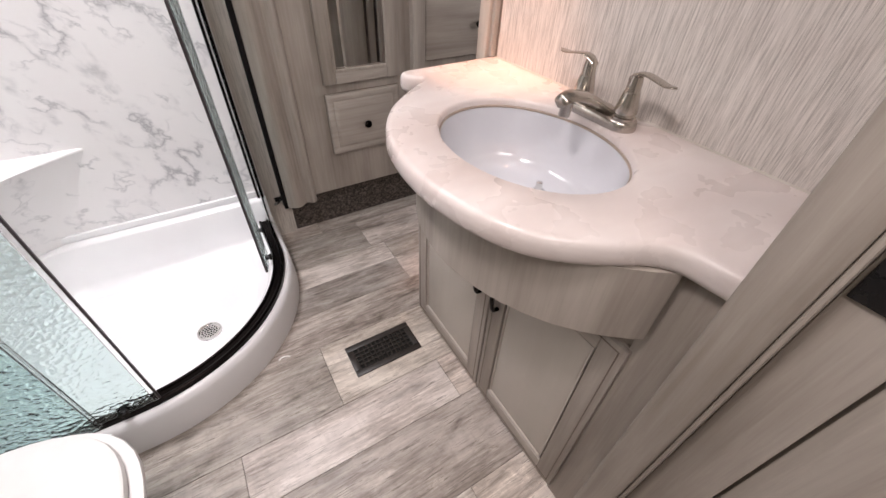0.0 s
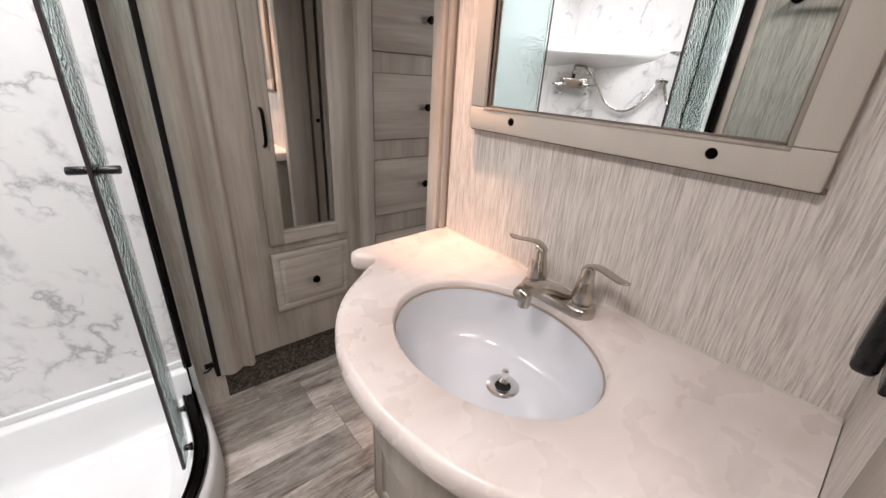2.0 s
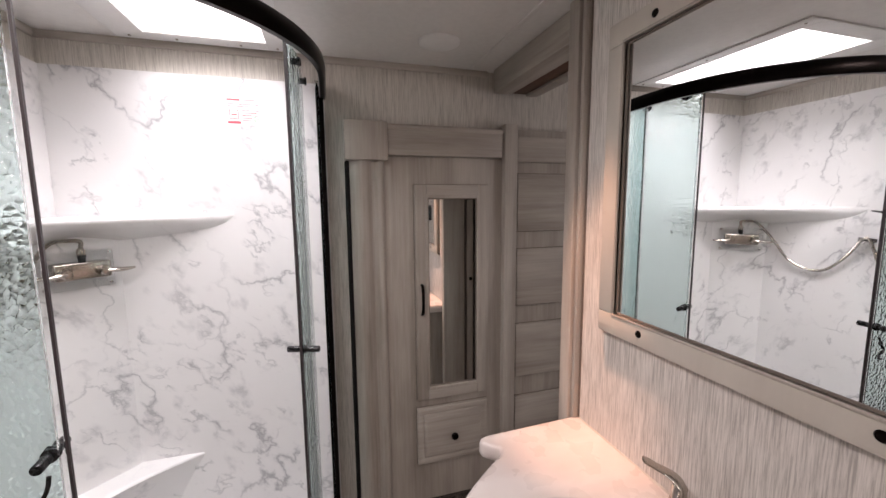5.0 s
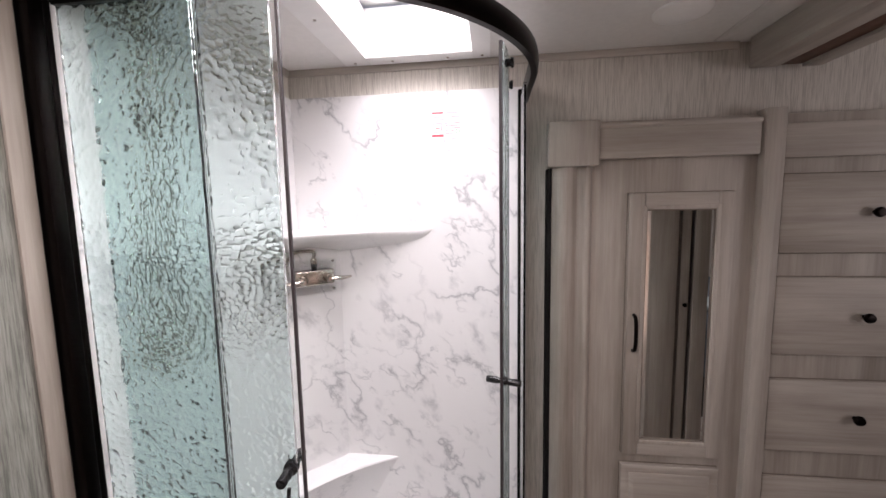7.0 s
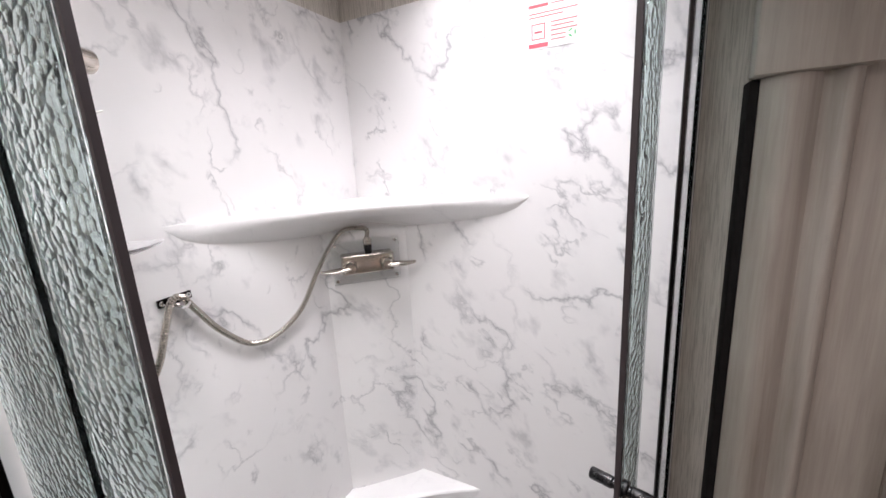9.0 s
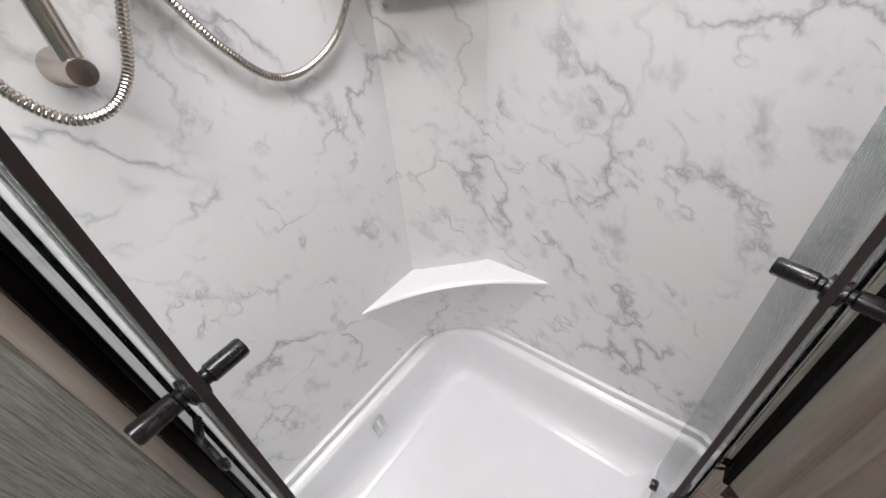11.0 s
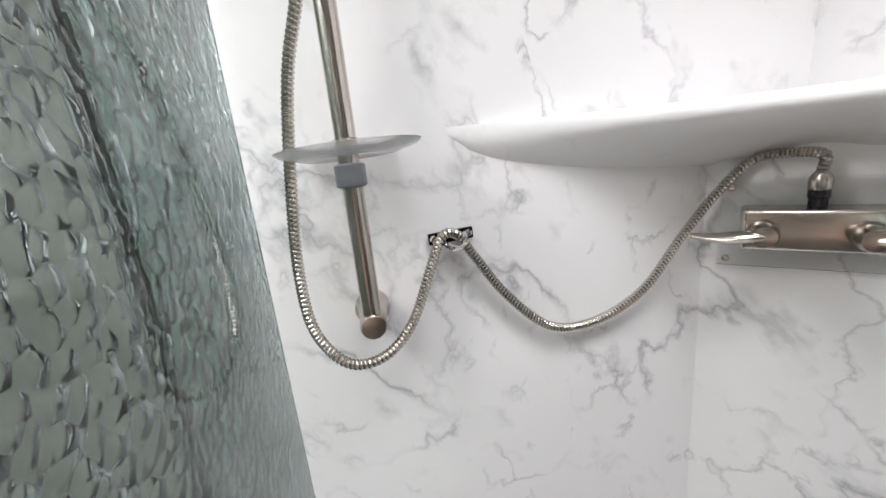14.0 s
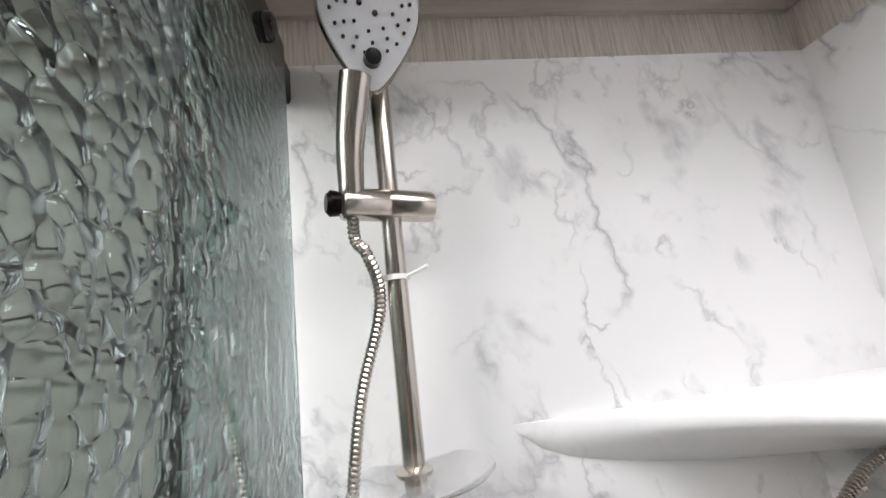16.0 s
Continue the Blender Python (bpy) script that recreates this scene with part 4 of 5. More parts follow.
# enclosure: rail, track, wall profiles, fixed panes and two sliding doors
enclosure = thing("shower_enclosure", "rounded dark bronze shower enclosure with pebbled glass", "shower enclosure")
part("top_rail", sweep(shower_front(0.5), [(0.012, 1.806), (0.016, 1.811), (0.018, 1.832), (0.015, 1.850), (0.009, 1.856), (-0.001, 1.856), (-0.005, 1.850), (-0.005, 1.812), (-0.002, 1.806)]), M_BRONZE, enclosure, "", 40)
part("bottom_track", sweep(shower_front(0.5), [(-0.002, 0.1305), (-0.002, 0.146), (-0.007, 0.15), (-0.014, 0.148), (-0.017, 0.138), (-0.034, 0.138), (-0.036, 0.143), (-0.042, 0.144), (-0.046, 0.1305)]), M_BRONZE, enclosure, "", 40)
part("wall_profile", box(SX0 - 0.0095, SX0 + 0.016, 0.881, 0.9045, 0.13, 1.845, 0.004), M_BRONZE, enclosure)
part("wall_profile", box(SX0 + 0.0005, SX0 + 0.014, 0.905, 0.916, 0.13, 1.806, 0.003), M_BRONZE, enclosure)
part("wall_profile", box(-0.018, 0.008, SY1 - 0.022, SY1 - 0.0005, 0.13, 1.845, 0.004), M_BRONZE, enclosure)


def pane(name, path, parent, label="", top=1.808):
    ob = part(name, sweep(path, [(-0.0028, 0.148), (0.0028, 0.148), (0.0028, top), (-0.0028, top)]), M_GLASS, parent, label, 30)
    # pebbled towards the room, flat towards the shower
    ob.data.materials.append(M_GLASS_FLAT)
    for f in ob.data.polygons:
        inward = (CXS - f.center.x, CYS - f.center.y)
        if f.normal.x * inward[0] + f.normal.y * inward[1] > 0:
            f.material_index = 1
    return ob


def along(r, a0, a1, n=20):
    """Part of the shower front at radius r; the angle a is swept on the bend, and lengths run past it."""
    pts = []
    for i in range(n + 1):
        a = a0 + (a1 - a0) * i / n
        if a < 270:
            pts.append((CXS + radians(a - 270) * 0.5, CYS - r))
        elif a > 360:
            pts.append((CXS + r, CYS + radians(a - 360) * 0.5))
        else:
            pts.append((CXS + r * math.cos(radians(a)), CYS + r * math.sin(radians(a))))
    return pts


fixed_a = pane("fixed_pane", along(0.504, 235.8, 262.6), enclosure, "fixed pane of pebbled glass")
fixed_b = pane("fixed_pane", along(0.490, 366, 385.2), enclosure, "fixed pane of pebbled glass")
for fixed, p in ((fixed_a, along(0.504, 262.6, 263.4, 2)), (fixed_b, along(0.490, 365.2, 366, 2))):
    part("edge_strip", sweep(p, [(-0.005, 0.15), (0.005, 0.15), (0.005, 1.812), (-0.005, 1.812)]), M_CLEAR, fixed, "clear plastic edge strip")


def sliding_door(r, a0, a1, free):
    """A bent glass door; free is the angle of its free edge."""
    door = pane("sliding_door", along(r, a0, a1, 24), enclosure, "bent sliding door of pebbled glass", 1.852)
    s = 1 if free == a1 else -1
    lo, hi = sorted((free, free + 1.1 * s))
    part("edge_seal", sweep(along(r, lo, hi, 2), [(-0.0045, 0.15), (0.0045, 0.15), (0.0045, 1.852), (-0.0045, 1.852)]), M_CLEAR, door, "clear plastic edge strip")
    lo, hi = sorted((free + 1.15 * s, free + 1.65 * s))
    part("magnet_seal", sweep(along(r, lo, hi, 2), [(-0.0036, 0.15), (0.0036, 0.15), (0.0036, 1.852), (-0.0036, 1.852)]), M_SEAL, door, "dark magnetic edge seal")
    a = free - 1.2 * s
    x, y = along(r, a, a, 1)[0]
    turn = math.degrees(math.atan2(y - CYS, x - CXS)) if 270 <= a <= 360 else (-90 if a < 270 else 0)
    for flip in (0, 180):
        part("knob", lathe([(0.004, 0.0), (0.0125, 0.0028), (0.0125, 0.007), (0.007, 0.009), (0.007, 0.012), (0.0088, 0.014), (0.009, 0.043), (0.008, 0.045), (0.0, 0.0452)], 18, pose(x, y, 1.026, 0, 0, turn + flip) @ pose(0, 0, 0, 0, 90, 0)), M_BLACK, door, "black turned knob")
    for b in (a0 + 0.2 * (a1 - a0), a0 + 0.8 * (a1 - a0)):
        x, y = along(r, b, b, 1)[0]
        turn = math.degrees(math.atan2(y - CYS, x - CXS)) if 270 <= b <= 360 else (-90 if b < 270 else 0)
        for z in (0.166, 1.822):
            part("roller", lathe([(0.0, -0.012), (0.013, -0.011), (0.014, -0.004), (0.009, 0.0), (0.009, 0.010), (0.013, 0.012), (0.011, 0.018), (0.0, 0.018)], 18, pose(x, y, z, 0, 0, turn) @ pose(0, 0, 0, 0, 90, 0)), M_BLACK, door, "black door roller")
    return door


left_door = sliding_door(0.493, 240.5, 276.5, 276.5)
right_door = sliding_door(0.441, 342.4, 378.0, 342.8)
part("clip", tube(spline([(-0.455, 0.938, 0.995), (-0.455, 0.932, 0.978), (-0.462, 0.930, 0.962), (-0.470, 0.930, 0.955), (-0.462, 0.930, 0.945), (-0.450, 0.930, 0.938), (-0.452, 0.931, 0.925), (-0.462, 0.932, 0.922)], 5), 0.0035, 8), M_BLACK, left_door, "small black plastic clip")
for ob in enclosure.children_recursive:
    if ob.name.startswith(("fixed_pane", "sliding_door", "edge_")) and ob is not fixed_b:
        ob.visible_shadow = False

# mixing valve on the chamfered corner
valve = thing("shower_valve", "brushed nickel two-lever shower mixer on the corner panel", "shower mixer")
VM = pose(-0.717, 1.591, 1.247, 0, 0, 45)          # local x along the chamfer, -y into the shower
part("backplate", moved(box(-0.088, 0.088, -0.004, 0.0, -0.058, 0.058, 0.002), VM), M_CLEAR, valve, "clear plastic backing plate")
for x in (-0.078, 0.078):
    for z in (-0.048, 0.048):
        part("screw", lathe([(0.0, 0.004), (0.004, 0.003), (0.005, 0.0)], 12, VM @ pose(x, -0.004, z, 90)), M_CHROME, valve)
part("body", moved(box(-0.066, 0.066, -0.048, -0.004, -0.024, 0.026, 0.005, 3), VM), M_NICKEL, valve)
for s in (1, -1):
    handle = part("handle", lathe([(0.015, 0.0), (0.0165, 0.004), (0.015, 0.02), (0.012, 0.028), (0.0, 0.03)], 20, VM @ pose(0.045 * s, -0.046, -0.002, 90)), M_NICKEL, valve)
    lever = [(0.045 * s, -0.066, -0.002), (0.065 * s, -0.068, -0.003), (0.09 * s, -0.067, -0.005), (0.118 * s, -0.064, -0.004)]
    bm = tube(spline(lever, 6), lambda u, i: 0.005 + 0.0085 * math.sin(math.pi * min(1, 0.2 + u * 0.76)), 14, squash=0.55)
    part("lever", moved(bm, VM), M_NICKEL, handle)
part("outlet_neck", lathe([(0.009, 0.024), (0.009, 0.036), (0.0105, 0.038), (0.0105, 0.046), (0.009, 0.047)], 16, VM @ pose(0.004, -0.026, 0.0)), M_BLACK, valve, "black hose union")
part("nut", lathe([(0.010, 0.046), (0.011, 0.048), (0.011, 0.06), (0.0075, 0.066), (0.0, 0.066)], 16, VM @ pose(0.004, -0.026, 0.0)), M_NICKEL, valve)

# slide bar, bracket and hand shower
BX, BY = -0.742, 1.052
bar = thing("slide_bar", "brushed nickel shower slide bar on the side panel", "slide bar")
part("rod", lathe([(0.0, 1.192), (0.0105, 1.193), (0.0105, 1.852), (0.0, 1.853)], 20, pose(BX, BY, 0)), M_NICKEL, bar)
for z in (1.203, 1.842):
    part("bracket", lathe([(0.021, 0.0), (0.021, 0.012), (0.016, 0.02), (0.0145, 0.066), (0.013, 0.070), (0.0, 0.071)], 24, pose(SX0 + 0.0005, BY, z, 0, 90, 0)), M_NICKEL, bar)
part("slider", lathe([(0.0, -0.050), (0.016, -0.049), (0.0165, -0.046), (0.0165, -0.002), (0.0158, -0.001), (0.0158, 0.001), (0.0165, 0.002), (0.0165, 0.044), (0.015, 0.046), (0.0, 0.046)], 24, pose(BX + 0.004, BY - 0.003, 1.647, 0, 90, -70)), M_NICKEL, bar)
part("slider_knob", lathe([(0.0, 0.0), (0.012, 0.001), (0.013, 0.010), (0.009, 0.014)], 18, pose(BX + 0.004 + 0.016, BY - 0.003 - 0.044, 1.647, 0, 90, -70)), M_BRONZE, bar)
part("collar", lathe([(0.012, 1.352), (0.0155, 1.354), (0.0155, 1.374), (0.012, 1.376)], 20, pose(BX, BY, 0)), M_SLATE, bar, "slate grey collar")
part("collar", lathe([(0.011, 1.392), (0.0165, 1.392), (0.018, 1.396), (0.011, 1.400)], 20, pose(BX, BY, 0)), M_NICKEL, bar)
part("dish", lathe([(0.0112, 0.0), (0.044, -0.003), (0.067, 0.003), (0.072, 0.007), (0.067, 0.0055), (0.044, -0.0005), (0.0112, 0.0025)], 36, pose(BX, BY + 0.003, 1.384, 2, -3)), M_HAZE, bar, "clear plastic disc")
part("cable_tie", lathe([(0.0118, 1.570), (0.0132, 1.570), (0.0132, 1.575), (0.0118, 1.575)], 18, pose(BX, BY, 0)), M_TIE, bar, "white nylon cable tie")
part("cable_tie", tube([(BX + 0.008, BY + 0.010, 1.572), (BX + 0.020, BY + 0.022, 1.575), (BX + 0.026, BY + 0.030, 1.578)], 0.0018, 6), M_TIE, bar)

head = thing("hand_shower", "brushed nickel hand shower with a pale spray face", "hand shower")
hx, hy = BX + 0.020, BY - 0.036
grip = [(hx - 0.001, hy, 1.654), (hx + 0.002, hy + 0.002, 1.70), (hx + 0.008, hy + 0.007, 1.735), (hx + 0.020, hy + 0.015, 1.772)]
part("grip", tube(spline(grip, 6), lambda u, i: 0.0125 + 0.004 * u, 18), M_NICKEL, head)
HM = look((hx + 0.040, hy + 0.034, 1.832), (0.25, 1.22, 1.50)) @ pose(0, 0, 0, 180) @ Matrix.Scale(1.12, 4)


def head_ring(k, z):
    """A teardrop that narrows towards the grip."""
    ring = []
    for i in range(40):
        a = 2 * math.pi * i / 40
        low = max(0.0, -math.sin(a))
        ring.append((0.046 * k * math.cos(a) * (1 - 0.3 * low ** 2), -(0.062 + 0.013 * low ** 3) * k * math.sin(a), z))
    return ring


bm = bmesh.new()
rings = [head_ring(k, z) for k, z in ((0.55, -0.026), (0.8, -0.022), (0.97, -0.010), (1.0, -0.002), (0.97, 0.002))]
grid_faces(bm, rings, True, True)
part("shell", moved(bm, HM), M_NICKEL, head, "", 50)
bm = bmesh.new()
grid_faces(bm, [head_ring(k, z) for k, z in ((0.955, 0.0015), (0.93, 0.004), (0.7, 0.006), (0.3, 0.0065), (0.02, 0.0066))], True, True)
face = part("spray_face", moved(bm, HM), M_GREY, head, "pale grey spray face", 50)
for ring, count in ((0.010, 4), (0.021, 10), (0.028, 13), (0.035, 22)):
    for i in range(count):
        a = 2 * math.pi * i / count + ring * 40
        r = 0.0026 if ring < 0.015 else 0.0016
        part("nozzle", lathe([(0.0, 0.0082), (r, 0.0075), (r, 0.003)], 8, HM @ pose(ring * math.cos(a), 1.3 * ring * math.sin(a) - 0.004, 0)), M_BLACK, face)
part("button", lathe([(0.0, 0.017), (0.007, 0.016), (0.008, 0.004)], 16, HM @ pose(0.0, 0.046, 0)), M_BLACK, head, "black spray selector button")

# ribbed metal hose: mixer, wall hook, under the bar, up to the hand shower
hook = thing("hose_hook", "small chrome hose hook with black base screwed to the wall", "hook")
part("base", moved(box(-0.003, 0.003, -0.028, 0.028, -0.007, 0.007, 0.001), pose(SX0 + 0.0035, 1.158, 1.277, 3)), M_BRONZE, hook)
part("cradle", tube(spline([(SX0 + 0.005, 1.175, 1.279), (SX0 + 0.02, 1.172, 1.270), (SX0 + 0.03, 1.160, 1.266), (SX0 + 0.03, 1.148, 1.272), (SX0 + 0.012, 1.144, 1.276)], 5), 0.0035, 8), M_CHROME, hook)
for y in (1.136, 1.180):
    part("screw", lathe([(0.0, 0.003), (0.004, 0.002), (0.005, 0.0)], 10, pose(SX0 + 0.0065, y, 1.277 + (y - 1.158) * 0.05, 0, 90, 0)), M_CHROME, hook)
v0 = VM @ Vector((0.004, -0.026, 0.064))
hose_points = [v0, v0 + Vector((0.0, 0.0, 0.022)), (-0.728, 1.572, 1.336), (-0.752, 1.545, 1.330), (-0.770, 1.512, 1.290), (-0.778, 1.470, 1.236), (-0.782, 1.415, 1.167), (-0.785, 1.345, 1.133), (-0.786, 1.280, 1.138), (-0.786, 1.222, 1.192), (-0.784, 1.183, 1.250), (-0.780, 1.162, 1.281), (-0.776, 1.142, 1.280), (-0.770, 1.122, 1.240), (-0.757, 1.096, 1.190), (-0.740, 1.060, 1.163), (-0.735, 1.020, 1.165), (-0.742, 0.990, 1.205), (-0.748, 0.984, 1.27), (-0.75, 0.992, 1.36), (-0.748, 1.008, 1.46), (-0.742, 1.030, 1.53), (-0.734, 1.034, 1.565), (-0.720, 1.026, 1.595), (hx - 0.004, hy, 1.612), (hx - 0.002, hy, 1.650)]
hose = thing("shower_hose", "ribbed chrome flexible shower hose looped along the wall", "hose")
fine = spline(hose_points, 40)
step = 0.0016
pts, carry = [fine[0]], 0.0
for a, b in zip(fine, fine[1:]):
    d = (b - a).length
    while carry + d >= step:
        a = a + (b - a) * ((step - carry) / d)
        pts.append(a)
        d = (b - a).length
        carry = 0.0
        if d < 1e-9:
            break
    carry += d
part("ribbed_sleeve", tube(pts, lambda u, i: 0.0063 if i % 3 else 0.0051, 10), metal("hose_steel", (0.52, 0.485, 0.44), 0.2), hose, "", 20)

# paper label on the back panel
label = thing("instruction_label", "small printed paper label with red and green marks", "label")
LX0, LX1, LZ0, LZ1, LY = -0.302, -0.205, 1.706, 1.79, SY1 - 0.0006
part("film", box(LX0, LX1, LY - 0.0003, LY, LZ0, LZ1), M_LABEL, label)
for x0, x1, z0, z1, m in ((0.0, 0.04, 0.078, 0.084, M_PINK), (0.0, 0.04, 0.003, 0.011, M_RED), (0.045, 0.09, 0.080, 0.082, M_PINK), (0.0, 0.097, 0.066, 0.068, M_PINK), (0.0, 0.07, 0.059, 0.061, M_PINK), (0.045, 0.097, 0.046, 0.048, M_PINK), (0.045, 0.09, 0.038, 0.040, M_PINK), (0.045, 0.097, 0.030, 0.032, M_PINK), (0.045, 0.075, 0.021, 0.023, M_PINK), (0.045, 0.075, 0.013, 0.015, M_PINK), (0.006, 0.034, 0.018, 0.020, M_PINK), (0.006, 0.034, 0.046, 0.048, M_PINK), (0.006, 0.008, 0.020, 0.046, M_PINK), (0.032, 0.034, 0.020, 0.046, M_PINK), (0.012, 0.028, 0.030, 0.034, M_PINK)):
    part("print_bar", box(LX0 + x0, LX0 + x1, LY - 0.0008, LY - 0.0002, LZ0 + z0, LZ0 + z1), m, label)
for i in range(3):
    a = 2 * math.pi * i / 3
    part("green_mark", moved(box(-0.004, 0.004, -0.0008, -0.0002, -0.0015, 0.0015), pose(LX0 + 0.087 + 0.006 * math.cos(a), LY, LZ0 + 0.02 + 0.006 * math.sin(a)) @ pose(0, 0, 0, 0, -math.degrees(a) + 90, 0)), M_GREEN, label)
# ---- closet and drawers on the back wall ----
YC = 1.652                              # front of the closet's face frame
closet = thing("closet", "whitewashed wood closet with a mirrored door and a drawer", "closet")
part("body", box(0.10, 0.70, YC, 1.70, 0.186, 1.73, 0.002), M_WOOD, closet)
part("header_rail", box(0.226, 0.684, YC - 0.028, YC - 0.0005, 1.612, 1.716, 0.004), M_WOOD_X, closet, "proud header board")
part("header_cap", box(0.226, 0.684, YC - 0.032, YC - 0.0284, 1.704, 1.718, 0.0015), M_WOOD_X, closet)
part("corner_block", box(0.072, 0.224, YC - 0.045, YC - 0.0005, 1.592, 1.728, 0.003), M_WOOD, closet, "square plinth block over the pilaster")
# pilaster with a wide rounded flute
prof = []
for i in range(25):
    u = i / 24
    d = 0.010 + 0.024 * math.sin(math.pi * min(1, u / 0.62)) if u < 0.62 else 0.010 + 0.014 * math.sin(math.pi * (u - 0.62) / 0.38) - 0.005 * math.sin(2 * math.pi * (u - 0.62) / 0.38)
    prof.append((0.088 + 0.124 * u, YC - d))
bm = bmesh.new()
outline2 = prof + [(0.212, YC + 0.004), (0.088, YC + 0.004)]
rings = [[(x, y, z) for x, y in outline2] for z in (0.165, 1.5915)]
grid_faces(bm, rings, True, True)
part("pilaster", bm, M_WOOD, closet, "fluted pilaster moulding", 40)
part("seal", box(0.073, 0.0875, YC - 0.012, YC + 0.036, 0.16, 1.59, 0.003), M_RUBBER, closet, "black rubber slide-out seal")
part("seal", box(0.045, 0.10, 1.672, 1.6895, 0.186, 0.20, 0.002), M_RUBBER, closet, "black rubber slide-out seal")
part("latch_foot", tube(spline([(0.078, YC + 0.01, 0.24), (0.070, YC, 0.215), (0.060, YC, 0.20), (0.050, YC, 0.192), (0.035, YC, 0.19)], 4), 0.004, 6), M_BLACK, closet)


def closet_front(parent, x0, x1, z0, z1, w, name, mirrored):
    """A framed front: stiles, rails, dark glaze lines, and a mirror or a raised field."""
    y1 = YC - 0.0006
    y0 = YC - 0.02
    front = part(name, box(x0, x1, y1 - 0.006, y1, z0, z1, 0.001), M_WOOD, parent)
    # solid dark border paints the shade in the gap round the front
    part("outline", box(x0 - 0.002, x1 + 0.002, y1 - 0.003, y1 + 0.0004, z0 - 0.002, z1 + 0.002), M_GROOVE, front, "dark strip painted as the gap's shadow")
    if mirrored:
        for a, b in ((x0, x0 + w), (x1 - w, x1)):
            part("stile", box(a, b, y0, y1 - 0.0062, z0, z1, 0.003), M_WOOD, front)
        for a, b in ((z0, z0 + w), (z1 - w, z1)):
            part("rail", box(x0 + w + 0.0003, x1 - w - 0.0003, y0, y1 - 0.0062, a, b, 0.003), M_WOOD_X, front)
        part("mirror_glass", box(x0 + w + 0.004, x1 - w - 0.004, y0 + 0.008, y0 + 0.011, z0 + w + 0.004, z1 - w - 0.004), M_MIRROR, front, "tall mirror panel")
        i0, i1, k0, k1 = x0 + w, x1 - w, z0 + w, z1 - w
        for bx in (box(i0 - 0.007, i0 + 0.005, y0 - 0.0025, y0 + 0.007, k0 - 0.007, k1 + 0.007, 0.002), box(i1 - 0.005, i1 + 0.007, y0 - 0.0025, y0 + 0.007, k0 - 0.007, k1 + 0.007, 0.002),
                   box(i0 + 0.0053, i1 - 0.0053, y0 - 0.0025, y0 + 0.007, k0 - 0.007, k0 + 0.005, 0.002), box(i0 + 0.0053, i1 - 0.0053, y0 - 0.0025, y0 + 0.007, k1 - 0.005, k1 + 0.007, 0.002)):
            part("bead", bx, M_WOOD, front)
        for a, b in ((i0 + 0.005, i0 + 0.0085), (i1 - 0.0085, i1 - 0.005)):
            part("glaze_line", box(a, b, y0 + 0.004, y0 + 0.0076, k0 + 0.005, k1 - 0.005), M_GROOVE, front, "dark glaze and shadow line")
        for a, b in ((k0 + 0.005, k0 + 0.0085), (k1 - 0.0085, k1 - 0.005)):
            part("glaze_line", box(i0 + 0.0086, i1 - 0.0086, y0 + 0.004, y0 + 0.0076, a, b), M_GROOVE, front, "dark glaze and shadow line")
        hx2 = x0 + 0.023
        part("handle", tube(spline([(hx2, y0, 1.118), (hx2, y0 - 0.016, 1.112), (hx2, y0 - 0.024, 1.085), (hx2, y0 - 0.024, 1.035), (hx2, y0 - 0.016, 1.008), (hx2, y0, 1.0)], 6), 0.006, 10), M_BRONZE, front, "dark bronze bar handle")
    else:
        # raised field with a sloping border
        bm = bmesh.new()
        rings = [[(a, y, c) for a, c in ((x0 + d, z0 + d), (x1 - d, z0 + d), (x1 - d, z1 - d), (x0 + d, z1 - d))] for d, y in ((0.0, y1 - 0.0062), (0.0, y0 + 0.002), (0.003, y0), (0.022, y0), (0.026, y0 + 0.002))]
        grid_faces(bm, rings, True, True)
        part("face", bm, M_WOOD_X, front)
        bm = bmesh.new()
        rings = [[(a, y, c) for a, c in ((x0 + d, z0 + e), (x1 - d, z0 + e), (x1 - d, z1 - e), (x0 + d, z1 - e))] for d, e, y in ((0.026, 0.026, y0 + 0.0019), (0.028, 0.03, y0 - 0.001), (0.04, 0.052, y0 - 0.006), (0.042, 0.054, y0 - 0.006))]
        grid_faces(bm, rings, True, True)
        part("raised_field", bm, M_WOOD_X, front)
        knob(front, (x0 + x1) / 2, y0 - 0.005, (z0 + z1) / 2 - 0.008)
    return front


def knob(parent, x, y, z):
    return part("knob", lathe([(0.006, -0.003), (0.006, 0.008), (0.0145, 0.012), (0.0155, 0.018), (0.012, 0.024), (0.0, 0.026)], 18, pose(x, y, z, 90)), M_BRONZE, parent, "dark bronze knob")


closet_front(closet, 0.324, 0.630, 0.642, 1.506, 0.047, "mirror_door", True)
closet_front(closet, 0.322, 0.626, 0.362, 0.604, 0.03, "drawer", False)
structure("stile_post", box(0.694, 0.750, YC - 0.03, YC + 0.02, 0.186, 1.745, 0.004), M_WOOD, "whitewashed upright between closet and drawers", "trim")

dresser = thing("drawer_unit", "tall whitewashed wood drawer unit built in beside the closet", "drawer unit")
part("body", box(0.751, 1.30, YC - 0.002, 1.70, 0.186, 1.73, 0.002), M_WOOD, dresser)
part("top_rail", box(0.752, 1.298, YC - 0.016, YC - 0.0025, 1.60, 1.70, 0.002), M_WOOD_X, dresser)
